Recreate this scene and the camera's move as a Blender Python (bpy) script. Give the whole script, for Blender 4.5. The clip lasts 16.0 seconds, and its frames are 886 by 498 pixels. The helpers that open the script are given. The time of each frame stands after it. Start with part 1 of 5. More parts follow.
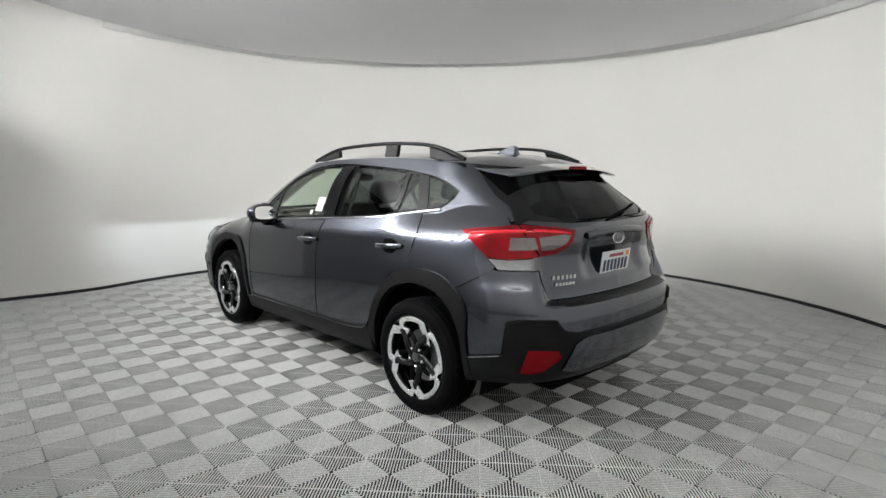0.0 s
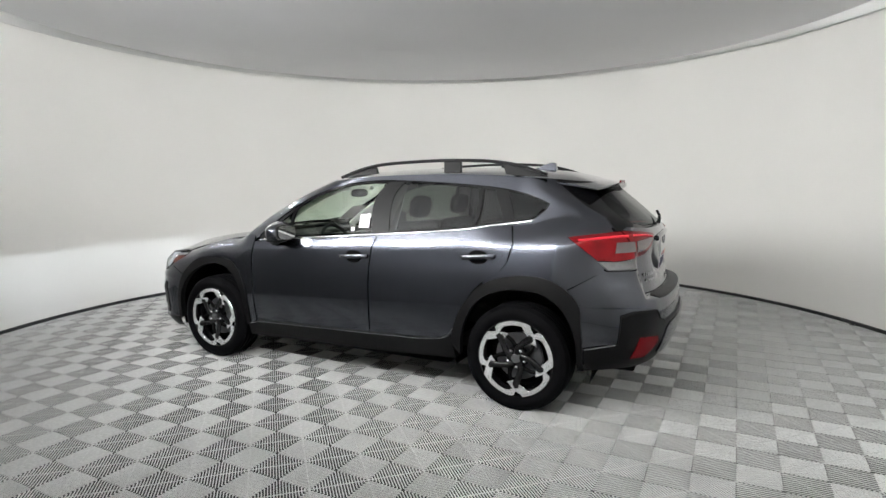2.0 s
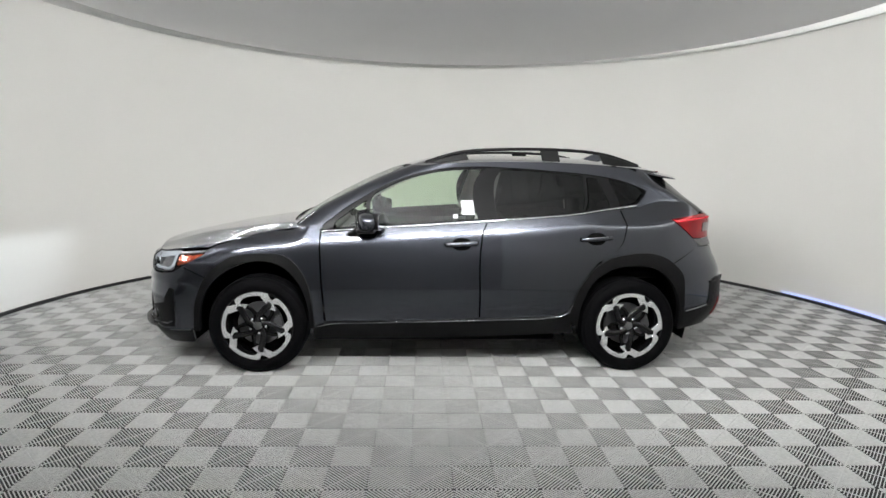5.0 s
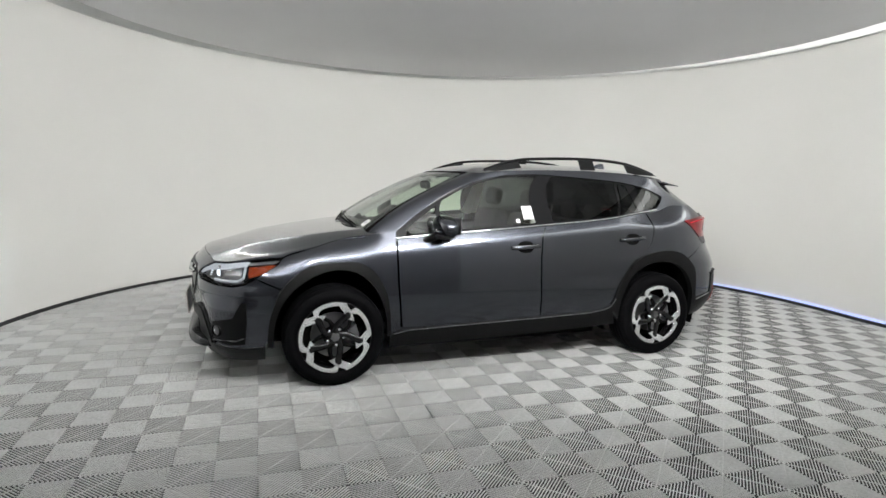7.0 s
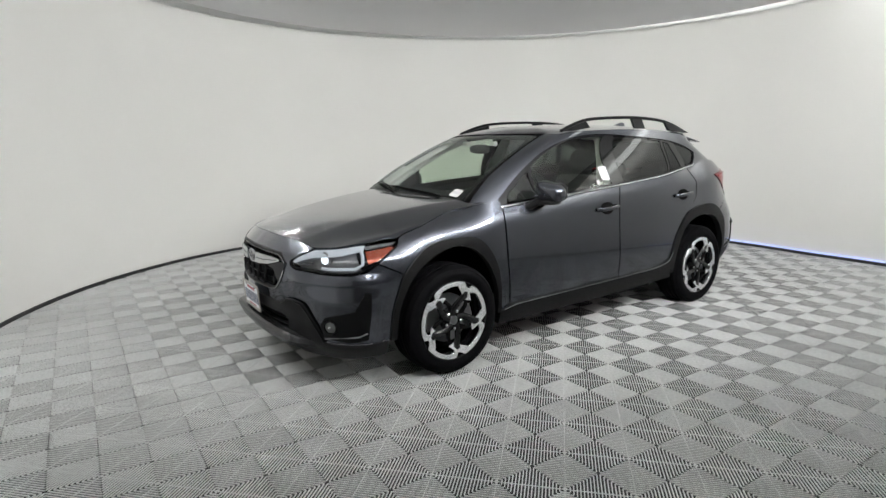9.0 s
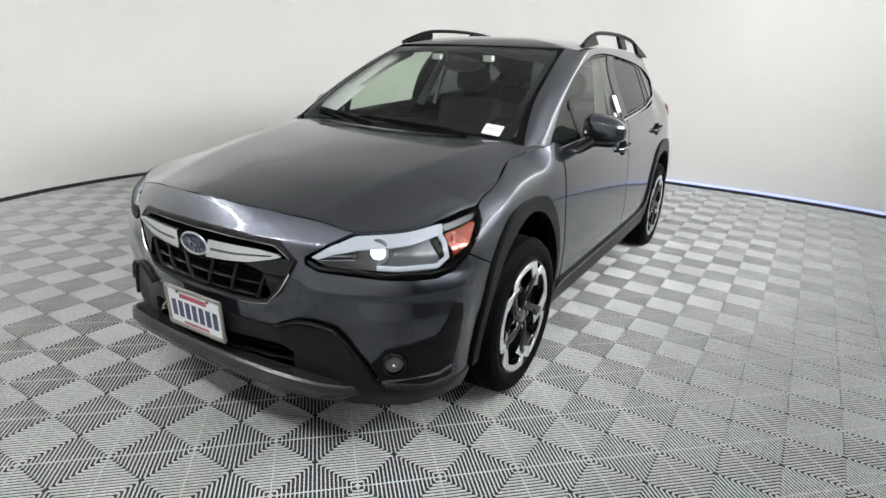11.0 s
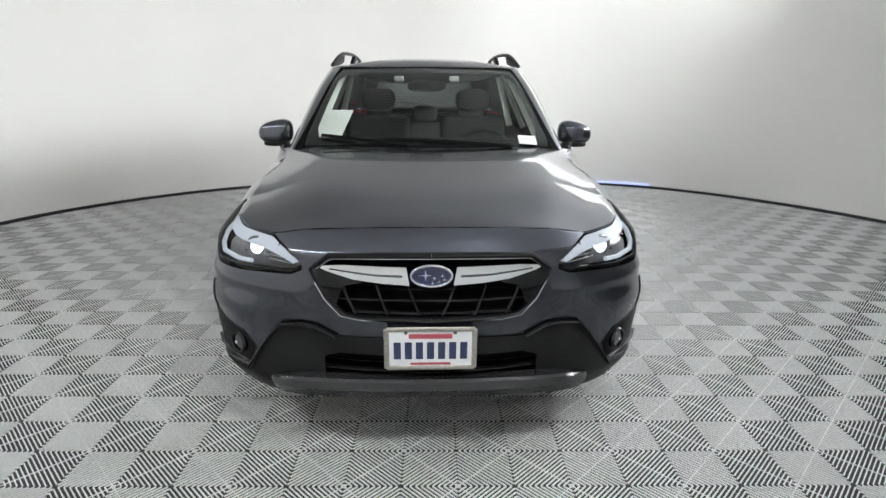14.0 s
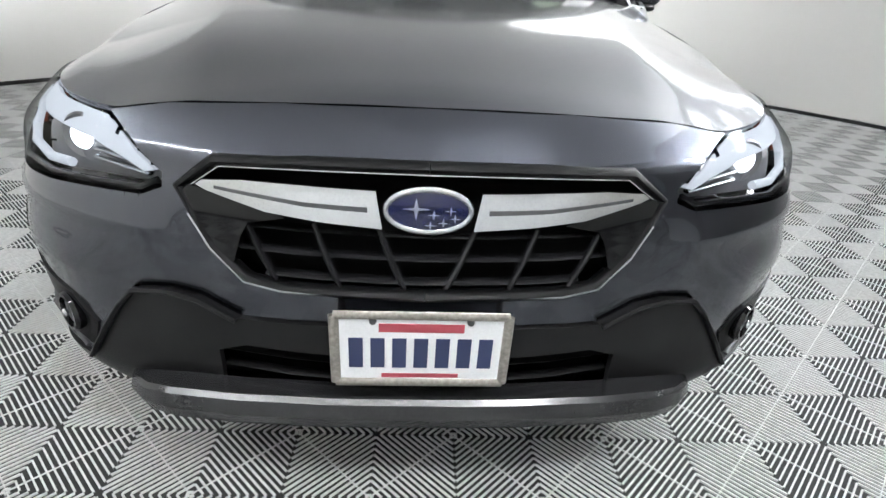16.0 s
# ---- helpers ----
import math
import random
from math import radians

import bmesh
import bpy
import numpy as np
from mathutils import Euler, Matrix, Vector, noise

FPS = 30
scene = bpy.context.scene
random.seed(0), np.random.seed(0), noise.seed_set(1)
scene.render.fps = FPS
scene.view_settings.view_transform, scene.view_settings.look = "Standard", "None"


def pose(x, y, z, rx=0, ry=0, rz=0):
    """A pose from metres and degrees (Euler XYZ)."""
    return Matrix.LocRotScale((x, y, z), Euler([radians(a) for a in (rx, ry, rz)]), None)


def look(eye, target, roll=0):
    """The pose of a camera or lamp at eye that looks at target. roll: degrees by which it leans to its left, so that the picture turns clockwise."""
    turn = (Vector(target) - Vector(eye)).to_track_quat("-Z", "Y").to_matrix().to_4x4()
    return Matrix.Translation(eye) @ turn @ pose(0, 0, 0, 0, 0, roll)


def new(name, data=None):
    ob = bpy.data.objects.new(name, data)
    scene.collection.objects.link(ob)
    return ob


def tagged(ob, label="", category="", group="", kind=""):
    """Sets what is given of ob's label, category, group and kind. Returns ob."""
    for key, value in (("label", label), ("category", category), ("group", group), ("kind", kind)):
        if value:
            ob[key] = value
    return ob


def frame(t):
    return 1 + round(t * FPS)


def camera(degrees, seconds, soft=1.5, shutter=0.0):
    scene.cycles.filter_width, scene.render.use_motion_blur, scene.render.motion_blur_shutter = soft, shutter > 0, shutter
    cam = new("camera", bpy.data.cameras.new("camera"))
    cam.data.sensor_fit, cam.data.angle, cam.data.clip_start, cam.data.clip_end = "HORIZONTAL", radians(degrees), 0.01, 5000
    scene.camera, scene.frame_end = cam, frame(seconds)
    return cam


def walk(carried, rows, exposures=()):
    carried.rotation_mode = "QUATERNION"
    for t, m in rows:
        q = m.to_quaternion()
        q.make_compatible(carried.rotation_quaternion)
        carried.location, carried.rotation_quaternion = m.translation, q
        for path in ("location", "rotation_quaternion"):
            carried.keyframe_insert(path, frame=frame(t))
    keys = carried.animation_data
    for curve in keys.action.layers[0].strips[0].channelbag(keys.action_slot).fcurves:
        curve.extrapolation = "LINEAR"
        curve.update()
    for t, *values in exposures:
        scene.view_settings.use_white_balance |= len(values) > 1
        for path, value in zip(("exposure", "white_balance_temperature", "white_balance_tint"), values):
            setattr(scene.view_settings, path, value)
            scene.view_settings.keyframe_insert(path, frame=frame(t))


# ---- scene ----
cam = camera(76.9, 16.0)
PATH = [
    (0, (-3.739, 2.913, 1.424), (-2.296, 1.556, 1.146), 0.4),
    (0.5, (-3.511, 3.246, 1.419), (-2.158, 1.795, 1.166), 0.2),
    (1, (-3.243, 3.562, 1.427), (-2.049, 1.982, 1.148), 0.2),
    (1.5, (-2.858, 3.839, 1.442), (-1.799, 2.163, 1.181), -0.3),
    (2, (-2.442, 4.134, 1.45), (-1.563, 2.354, 1.212), -0.4),
    (2.5, (-2.024, 4.351, 1.423), (-1.328, 2.49, 1.192), -0.1),
    (3, (-1.578, 4.532, 1.431), (-1.081, 2.609, 1.191), 0.8),
    (3.5, (-1.15, 4.673, 1.423), (-0.811, 2.715, 1.191), 0.7),
    (4, (-0.69, 4.718, 1.438), (-0.457, 2.751, 1.164), 0.4),
    (6.3, (1.327, 4.669, 1.47), (0.77, 2.769, 1.186), 1.6),
    (6.5, (1.459, 4.646, 1.447), (0.874, 2.752, 1.182), 1.4),
    (7, (1.88, 4.541, 1.435), (1.208, 2.675, 1.176), 1.5),
    (7.5, (2.273, 4.406, 1.421), (1.49, 2.589, 1.127), 2.0),
    (8, (2.645, 4.164, 1.408), (1.767, 2.399, 1.066), 2.3),
    (8.5, (2.967, 3.927, 1.412), (2.018, 2.199, 1.073), 0.8),
    (9, (3.234, 3.54, 1.407), (2.116, 1.924, 1.036), -0.6),
    (9.2, (3.31, 3.354, 1.399), (2.127, 1.786, 1.021), -0.5),
    (11.3, (3.428, 1.463, 1.336), (1.729, 0.618, 0.705), 2.6),
    (11.5, (3.458, 1.32, 1.319), (1.709, 0.566, 0.708), 2.1),
    (12, (3.542, 0.931, 1.308), (1.701, 0.441, 0.7), 1.4),
    (12.5, (3.711, 0.591, 1.296), (1.821, 0.366, 0.682), 0.7),
    (13, (3.86, 0.318, 1.321), (1.945, 0.248, 0.747), 0.5),
    (13.5, (3.918, 0.08, 1.321), (1.997, 0.115, 0.763), -0.0),
    (14, (4.044, -0.033, 1.332), (2.121, 0.043, 0.786), 0.4),
    (14.5, (4.04, -0.073, 1.322), (2.132, 0.016, 0.729), 1.0),
    (15, (3.694, -0.048, 1.25), (1.816, 0.065, 0.572), 1.7),
    (15.5, (3.357, -0.013, 1.191), (1.517, 0.13, 0.42), 2.4),
    (16, (3.098, -0.036, 1.06), (1.294, 0.098, 0.207), 3.3),
]
walk(cam, [(t, look(eye, target, roll)) for t, eye, target, roll in PATH], [(0, -0.12, 6480, 12), (3.5, -0.2, 6480, 12), (7.5, -0.23, 6500, 11), (8.3, -0.37, 6450, 11), (9.2, -0.2, 6450, 11), (11.3, 0.03, 6330, 12), (14.5, 0.2, 6280, 12), (16, 0.52, 6250, 12)])

# ---- world and light ----
world = bpy.data.worlds.new("booth_world")
world.use_nodes = True
world.node_tree.nodes["Background"].inputs[0].default_value = (0.02, 0.02, 0.02, 1)
world.node_tree.nodes["Background"].inputs[1].default_value = 1.0
scene.world = world
scene.view_settings.exposure = 0.0
RING_STRENGTH, WALL_FILL_STRENGTH, BAND_STRENGTH, PANEL_STRENGTH = 0.1, 7.0, 270.0, 82.0

# ---- materials ----


def material(name, color, rough=0.5, metal=0.0, coat=0.0, coat_rough=0.03, grain=0.0, grain_size=200.0, bump=0.0, bump_size=400.0, spec=0.5, stain=0.0, stain_size=3.0):
    """A surface with fine grain and broad stains in its colour and a fine relief."""
    m = bpy.data.materials.new(name)
    m.use_nodes = True
    nt = m.node_tree
    b = nt.nodes["Principled BSDF"]
    b.inputs["Base Color"].default_value = (*color, 1)
    b.inputs["Roughness"].default_value = rough
    b.inputs["Metallic"].default_value = metal
    b.inputs["Coat Weight"].default_value = coat
    b.inputs["Coat Roughness"].default_value = coat_rough
    b.inputs["Specular IOR Level"].default_value = spec
    tc = nt.nodes.new("ShaderNodeTexCoord")
    last = None
    for amount, size in ((grain, grain_size), (stain, stain_size)):
        if not amount:
            continue
        n = nt.nodes.new("ShaderNodeTexNoise")
        n.inputs["Scale"].default_value = size
        n.inputs["Detail"].default_value = 4
        nt.links.new(tc.outputs["Object"], n.inputs["Vector"])
        r = nt.nodes.new("ShaderNodeMapRange")
        r.inputs["From Min"].default_value, r.inputs["From Max"].default_value = 0.3, 0.7
        r.inputs["To Min"].default_value, r.inputs["To Max"].default_value = 1 - amount, 1 + amount
        nt.links.new(n.outputs["Fac"], r.inputs["Value"])
        x = nt.nodes.new("ShaderNodeMix")
        x.data_type, x.blend_type = "RGBA", "MULTIPLY"
        x.inputs["Factor"].default_value = 1
        if last:
            nt.links.new(last, x.inputs["A"])
        else:
            x.inputs["A"].default_value = (*color, 1)
        nt.links.new(r.outputs["Result"], x.inputs["B"])
        last = x.outputs["Result"]
    if last:
        nt.links.new(last, b.inputs["Base Color"])
    if bump:
        n = nt.nodes.new("ShaderNodeTexNoise")
        n.inputs["Scale"].default_value = bump_size
        n.inputs["Detail"].default_value = 3
        nt.links.new(tc.outputs["Object"], n.inputs["Vector"])
        k = nt.nodes.new("ShaderNodeBump")
        k.inputs["Strength"].default_value = bump
        k.inputs["Distance"].default_value = 0.002
        nt.links.new(n.outputs["Fac"], k.inputs["Height"])
        nt.links.new(k.outputs["Normal"], b.inputs["Normal"])
    return m


def glowing(name, color, strength, **surface):
    m = material(name, color, **surface)
    b = m.node_tree.nodes["Principled BSDF"]
    b.inputs["Emission Color"].default_value = (*color, 1)
    b.inputs["Emission Strength"].default_value = strength
    return m


def pane_material(name, tint, gloss=1.0, rough=0.0):
    """Clear or tinted glass: it lets light straight through and mirrors more at a slant."""
    m = bpy.data.materials.new(name)
    m.use_nodes = True
    nt = m.node_tree
    nt.nodes.remove(nt.nodes["Principled BSDF"])
    out = nt.nodes["Material Output"]
    t, g = nt.nodes.new("ShaderNodeBsdfTransparent"), nt.nodes.new("ShaderNodeBsdfGlossy")
    f, x = nt.nodes.new("ShaderNodeLayerWeight"), nt.nodes.new("ShaderNodeMixShader")
    up, scale = nt.nodes.new("ShaderNodeMath"), nt.nodes.new("ShaderNodeMath")
    up.operation, scale.operation = "POWER", "MULTIPLY_ADD"
    up.inputs[1].default_value, scale.inputs[1].default_value, scale.inputs[2].default_value = 5.0, 0.92, 0.06
    t.inputs["Color"].default_value = (*tint, 1)
    g.inputs["Color"].default_value = (gloss, gloss, gloss, 1)
    g.inputs["Roughness"].default_value = rough
    f.inputs["Blend"].default_value = 0.5
    nt.links.new(f.outputs["Facing"], up.inputs[0])
    nt.links.new(up.outputs[0], scale.inputs[0])
    nt.links.new(scale.outputs[0], x.inputs[0])
    nt.links.new(t.outputs[0], x.inputs[1])
    nt.links.new(g.outputs[0], x.inputs[2])
    nt.links.new(x.outputs[0], out.inputs["Surface"])
    return m


PAINT = material("grey_metallic_paint", (0.072, 0.077, 0.094), rough=0.26, metal=1.0, coat=1.0, coat_rough=0.06, grain=0.10, grain_size=900)
CLAD = material("black_textured_plastic", (0.004, 0.004, 0.0043), rough=0.4, bump=0.25, bump_size=900, grain=0.15, stain=0.1, spec=0.16)
GLOSS = material("gloss_black", (0.004, 0.004, 0.0045), rough=0.06, spec=0.4)
MATT = material("matt_black", (0.004, 0.004, 0.004), rough=0.85, grain=0.2, spec=0.03)
NO_BOUNCE = material("non_reflecting_black", (0.0, 0.0, 0.0), rough=1.0, spec=0.0)
SATIN = material("satin_grey_plastic", (0.075, 0.077, 0.08), rough=0.32, metal=0.4, grain=0.08)
GRILLE_BLACK = material("satin_black_grille", (0.012, 0.012, 0.013), rough=0.25, spec=0.5, grain=0.1)
CHROME = material("chrome", (0.55, 0.56, 0.57), rough=0.15, metal=1.0)
SILVER = material("satin_silver", (0.58, 0.59, 0.60), rough=0.17, metal=1.0, grain=0.05)
MACHINED = material("machined_alloy", (0.74, 0.75, 0.76), rough=0.26, metal=0.8, grain=0.06)
RUBBER = material("tyre_rubber", (0.0035, 0.0035, 0.004), rough=0.6, spec=0.03, bump=0.2, bump_size=500, grain=0.2, stain=0.2, stain_size=8)
STEEL = material("brake_steel", (0.16, 0.16, 0.165), rough=0.4, metal=1.0, grain=0.1)
TRIM = material("cabin_trim_black", (0.009, 0.009, 0.010), rough=0.6, spec=0.25, bump=0.2, grain=0.2)
SEATING = material("black_seat_cloth", (0.008, 0.008, 0.0085), rough=0.85, bump=0.4, bump_size=300, grain=0.25)
LINER = material("pale_headliner", (0.46, 0.46, 0.44), rough=0.9, grain=0.06, bump=0.2)
RED = material("red_lamp_plastic", (0.27, 0.002, 0.007), rough=0.2, metal=0.75, coat=0.4, bump=0.15, bump_size=70, stain=0.3, stain_size=14)
RED_DARK = material("dark_red_reflector", (0.2, 0.002, 0.006), rough=0.25, metal=0.3, spec=0.15, coat=0.1, bump=0.2, bump_size=250)
AMBER = material("amber_reflector", (0.22, 0.03, 0.006), rough=0.2, metal=0.5, coat=1.0, grain=0.2, grain_size=60)
CLEAR_LAMP = material("clear_lamp_inner", (0.2, 0.2, 0.207), rough=0.4, metal=0.85, stain=0.1, stain_size=40, bump=0.12, bump_size=60)
SMOKED = material("smoked_lamp_inner", (0.2, 0.19, 0.19), rough=0.2, metal=0.7, coat=1.0, stain=0.2, stain_size=40, bump=0.15, bump_size=60)
LOWER = material("dark_grained_plastic", (0.009, 0.009, 0.0095), rough=0.45, grain=0.15, bump=0.2, bump_size=900, spec=0.25)
RED_BRIGHT = material("bright_red_lamp_strip", (0.75, 0.02, 0.04), rough=0.15, metal=0.3, coat=0.6, bump=0.4, bump_size=120)
LIP = material("satin_grey_lip_plastic", (0.02, 0.02, 0.021), rough=0.22, grain=0.1, spec=0.6)
LAMP_GLOW = glowing("lit_lamp", (0.86, 0.95, 1.0), 3.0)
DRL_GLOW = glowing("daytime_light", (0.16, 0.172, 0.185), 2.2, rough=0.8, spec=0.05)
PAPER = material("white_paper", (0.6, 0.6, 0.595), rough=0.7, grain=0.03)
INK = material("grey_ink", (0.5, 0.5, 0.52), rough=0.7)
PLATE_WHITE = material("plate_white", (0.72, 0.73, 0.74), rough=0.35, grain=0.04)
PLATE_BLUE = material("plate_blue", (0.03, 0.04, 0.10), rough=0.4)
PLATE_RED = material("plate_red", (0.36, 0.06, 0.08), rough=0.4)
ORANGE = material("orange_sticker", (0.75, 0.25, 0.05), rough=0.5)
PLATE_FRAME = material("worn_plate_frame", (0.33, 0.31, 0.28), rough=0.35, metal=0.6, grain=0.25, grain_size=120)
BLUE = material("badge_blue", (0.004, 0.007, 0.05), rough=0.1, coat=1.0)
GLASS = pane_material("clear_glass", (0.78, 0.88, 0.76))
SCREEN_GLASS = pane_material("windscreen_glass", (0.80, 0.87, 0.81), gloss=0.68)
TINTED = pane_material("tinted_glass", (0.13, 0.14, 0.14), gloss=0.65)
LENS = pane_material("lamp_lens", (0.93, 0.94, 0.95), gloss=0.2)
WALL_MAT = material("white_booth_fabric", (0.80, 0.79, 0.765), rough=0.95, grain=0.015, grain_size=150, stain=0.02, stain_size=0.7, bump=0.05, spec=0.1)
CEIL_MAT = material("grey_ceiling_fabric", (0.80, 0.80, 0.81), rough=0.95, grain=0.02, grain_size=120, stain=0.03, stain_size=0.5, spec=0.1)
TILE_MAT = material("grey_ribbed_tile", (0.63, 0.635, 0.625), rough=0.6, grain=0.12, grain_size=60, stain=0.08, stain_size=1.2, spec=0.2)
UNDER_MAT = material("dark_underlay", (0.025, 0.025, 0.025), rough=0.9, grain=0.2)
BASE_MAT = material("black_skirting", (0.02, 0.02, 0.021), rough=0.5, grain=0.2)
RING_MAT = glowing("fill_light_ring", (0.97, 1.0, 0.97), RING_STRENGTH)
WALL_FILL_MAT = glowing("wall_fill_light", (0.97, 1.0, 0.97), WALL_FILL_STRENGTH)
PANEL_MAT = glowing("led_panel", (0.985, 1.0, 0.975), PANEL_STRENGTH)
TONING_MAT = material("pale_toning_sheet", (0.68, 0.68, 0.67), rough=0.95, grain=0.1, spec=0.1)
REFLECTED_GREY_MAT = material("grey_reflected_sheet", (0.3, 0.3, 0.302), rough=0.95, grain=0.2, spec=0.1)
ABSORBER_MAT = material("black_light_absorber", (0.03, 0.03, 0.03), rough=0.95, grain=0.1, spec=0.1)
STRIP_MAT = glowing("blue_light_strip", (0.5, 0.58, 1.0), 0.8)
BAND_MAT = glowing("fill_light_band", (0.985, 1.0, 0.975), BAND_STRENGTH)

class Spline:
    """A smooth curve through values at rising places."""
    def __init__(self, places, values):
        self.t = np.array(places, float)
        self.v = np.array(values, float)
        d = np.diff(self.v, axis=0) / (np.diff(self.t) if self.v.ndim == 1 else np.diff(self.t)[:, None])
        m = np.zeros_like(self.v)
        m[1:-1] = (d[1:] + d[:-1]) / 2
        if self.v.ndim == 1:
            m[1:-1] = np.where(d[1:] * d[:-1] <= 0, 0, np.sign(d[1:]) * np.minimum(abs(m[1:-1]), 2.5 * np.minimum(abs(d[1:]), abs(d[:-1]))))
        m[0], m[-1] = d[0], d[-1]
        self.m = m

    def __call__(self, x):
        x = min(max(x, self.t[0]), self.t[-1])
        i = min(max(int(np.searchsorted(self.t, x)) - 1, 0), len(self.t) - 2)
        h = self.t[i + 1] - self.t[i]
        s = (x - self.t[i]) / h
        a, b = s * s * (3 - 2 * s), s * (1 - s)
        return (1 - a) * self.v[i] + a * self.v[i + 1] + h * b * ((1 - s) * self.m[i] - s * self.m[i + 1])


def ease(x, a, b):
    s = min(max((x - a) / (b - a), 0.0), 1.0)
    return s * s * (3 - 2 * s)


# Plan of the lower body at its widest, from the middle of the nose round to the middle of the tail.
PLAN = [(2.25, 0), (2.236, 0.2), (2.185, 0.42), (2.1, 0.625), (1.99, 0.775), (1.825, 0.86), (1.55, 0.878), (1.2, 0.866), (0.85, 0.872), (0.4, 0.878),
        (-0.25, 0.882), (-0.8, 0.882), (-1.3, 0.882), (-1.65, 0.864), (-1.88, 0.8), (-2.03, 0.69), (-2.12, 0.5), (-2.16, 0.25), (-2.17, 0)]
_run = np.r_[0, np.cumsum(np.hypot(*np.diff(np.array(PLAN), axis=0).T))]
END = float(_run[-1])
_plan = Spline(_run, PLAN)
FRONT_OFF = Spline([0.15, 0.2, 0.26, 0.3, 0.36, 0.45, 0.55, 0.65, 0.72, 0.775, 0.79, 0.81, 0.85, 0.9, 1.0], [0.1, 0.06, 0.03, 0.02, 0.02, 0.01, 0.0, -0.003, 0.0, 0.01, 0.018, 0.036, 0.073, 0.125, 0.25])
REAR_OFF = Spline([0.15, 0.22, 0.3, 0.36, 0.45, 0.55, 0.68, 0.73, 0.78, 0.83, 0.9, 0.97, 1.05, 1.1, 1.16, 1.22, 1.3],
                  [0.2, 0.13, 0.06, 0.01, -0.035, -0.05, -0.042, -0.03, 0.0, 0.04, 0.072, 0.085, 0.07, 0.066, 0.1, 0.15, 0.22])
SIDE_OFF = Spline([0.15, 0.2, 0.3, 0.42, 0.55, 0.65, 0.75, 0.85, 0.95, 1.05], [0.09, 0.06, 0.022, 0.004, -0.003, 0.0, 0.005, 0.013, 0.025, 0.036])
CREASE = Spline([-2.2, -1.283, -0.747, -0.226, 0.408, 0.933, 1.4, 2.2], [1.12, 1.07, 1.028, 0.997, 0.958, 0.916, 0.9, 0.9])
FENDER_TOP = Spline([0.85, 1.0, 1.2, 1.4, 1.55, 1.68, 1.9, 2.2], [1.05, 1.03, 1.0, 0.965, 0.925, 0.885, 0.86, 0.86])


CORNER_FILL = Spline([0.7, 0.78, 0.83, 0.9, 0.97, 1.05, 1.1], [0.0, 0.02, 0.038, 0.04, 0.026, 0.003, 0.0])


def tub(u, z):
    """The lower body: a place at run u round the plan and height z."""
    if u < 0 or u > END:
        return tub(-u if u < 0 else 2 * END - u, z) * np.array([1, -1, 1])
    p = _plan(u)
    t = _plan(min(u + 0.01, END)) - _plan(max(u - 0.01, 0)) if 0.01 < u < END - 0.01 else np.array([0.0, 1.0 if u < 1 else -1.0])
    n = np.array([-t[1], t[0]]) / max(np.hypot(*t), 1e-9)
    n = -n if n[0] * p[0] + n[1] * p[1] < 0 else n
    x = p[0]
    wf, wr = ease(x, 1.45, 2.02), ease(-x, 1.6, 2.06)
    zc = CREASE(x)
    above = 0.5 * (z - zc + math.hypot(z - zc, 0.07))
    side = SIDE_OFF(z - above) + above * (0.44 + 0.53 * ease(-x, 0.95, 1.4))
    side -= 0.004 * math.exp(-((z - zc) / 0.06) ** 2)
    side += ease(x, 0.95, 1.15) * 0.11 * math.exp(-0.5 * (FENDER_TOP(x) - z + math.hypot(FENDER_TOP(x) - z, 0.012)) / 0.042)
    o = wf * FRONT_OFF(z) + wr * REAR_OFF(z) + (1 - wf - wr) * side
    corner = ease(p[1], 0.5, 0.7) * ease(x, 1.74, 1.9)
    o -= corner * (0.03 * (1 - ease(z, 0.53, 0.66)) * ease(z, 0.18, 0.32) + 0.006 * math.exp(-((z - 0.672) / 0.03) ** 2))
    shoulder = ease(p[1], 0.42, 0.52) * ease(x, 1.7, 1.88)
    o -= shoulder * 0.016 * max(min((z - 0.5) / 0.155, (0.708 - z) / 0.053), 0.0)
    o += wr * (1 - ease(p[1], 0.57, 0.66)) * (0.05 * ease(z, 0.738, 0.76) * (1 - ease(z, 0.765, 0.86)) - 0.008 * ease(z, 0.6, 0.68) * (1 - ease(z, 0.735, 0.75)))
    o += wr * 0.02 * (1 - ease(p[1], 0.24, 0.36)) * ease(z, 0.815, 0.87) * (1 - ease(z, 1.03, 1.09))
    o -= wr * ease(p[1], 0.6, 0.68) * CORNER_FILL(z)
    q = p - n * o
    return np.array([q[0], 0.0 if u in (0, END) else max(q[1], 0.0), z])


WIND_MID = Spline([0.95, 1.05, 1.19, 1.33, 1.41, 1.47, 1.53], [1.3, 1.14, 0.92, 0.66, 0.49, 0.33, 0.1])
WIND_SIDE = Spline([0.95, 1.05, 1.1, 1.193, 1.33, 1.408, 1.486, 1.53], [1.1, 1.0, 0.93, 0.79, 0.523, 0.348, 0.135, -0.05])
TAIL_SIDE = Spline([1.1, 1.2, 1.3, 1.4, 1.5], [-1.98, -1.87, -1.7, -1.54, -1.46])
TAIL_MID = Spline([1.1, 1.17, 1.2, 1.3, 1.41, 1.5], [-2.11, -2.06, -2.03, -1.92, -1.79, -1.7])
CABIN_IN = Spline([-2.0, -1.7, -1.425, -0.8, -0.2, 0.4, 0.85, 1.1, 1.3], [0.14, 0.08, 0.037, 0.005, 0.0, 0.02, 0.075, 0.11, 0.16])


def cabin_y(x, z):
    return 0.757 - 0.45 * (z - 1.2) - CABIN_IN(x)


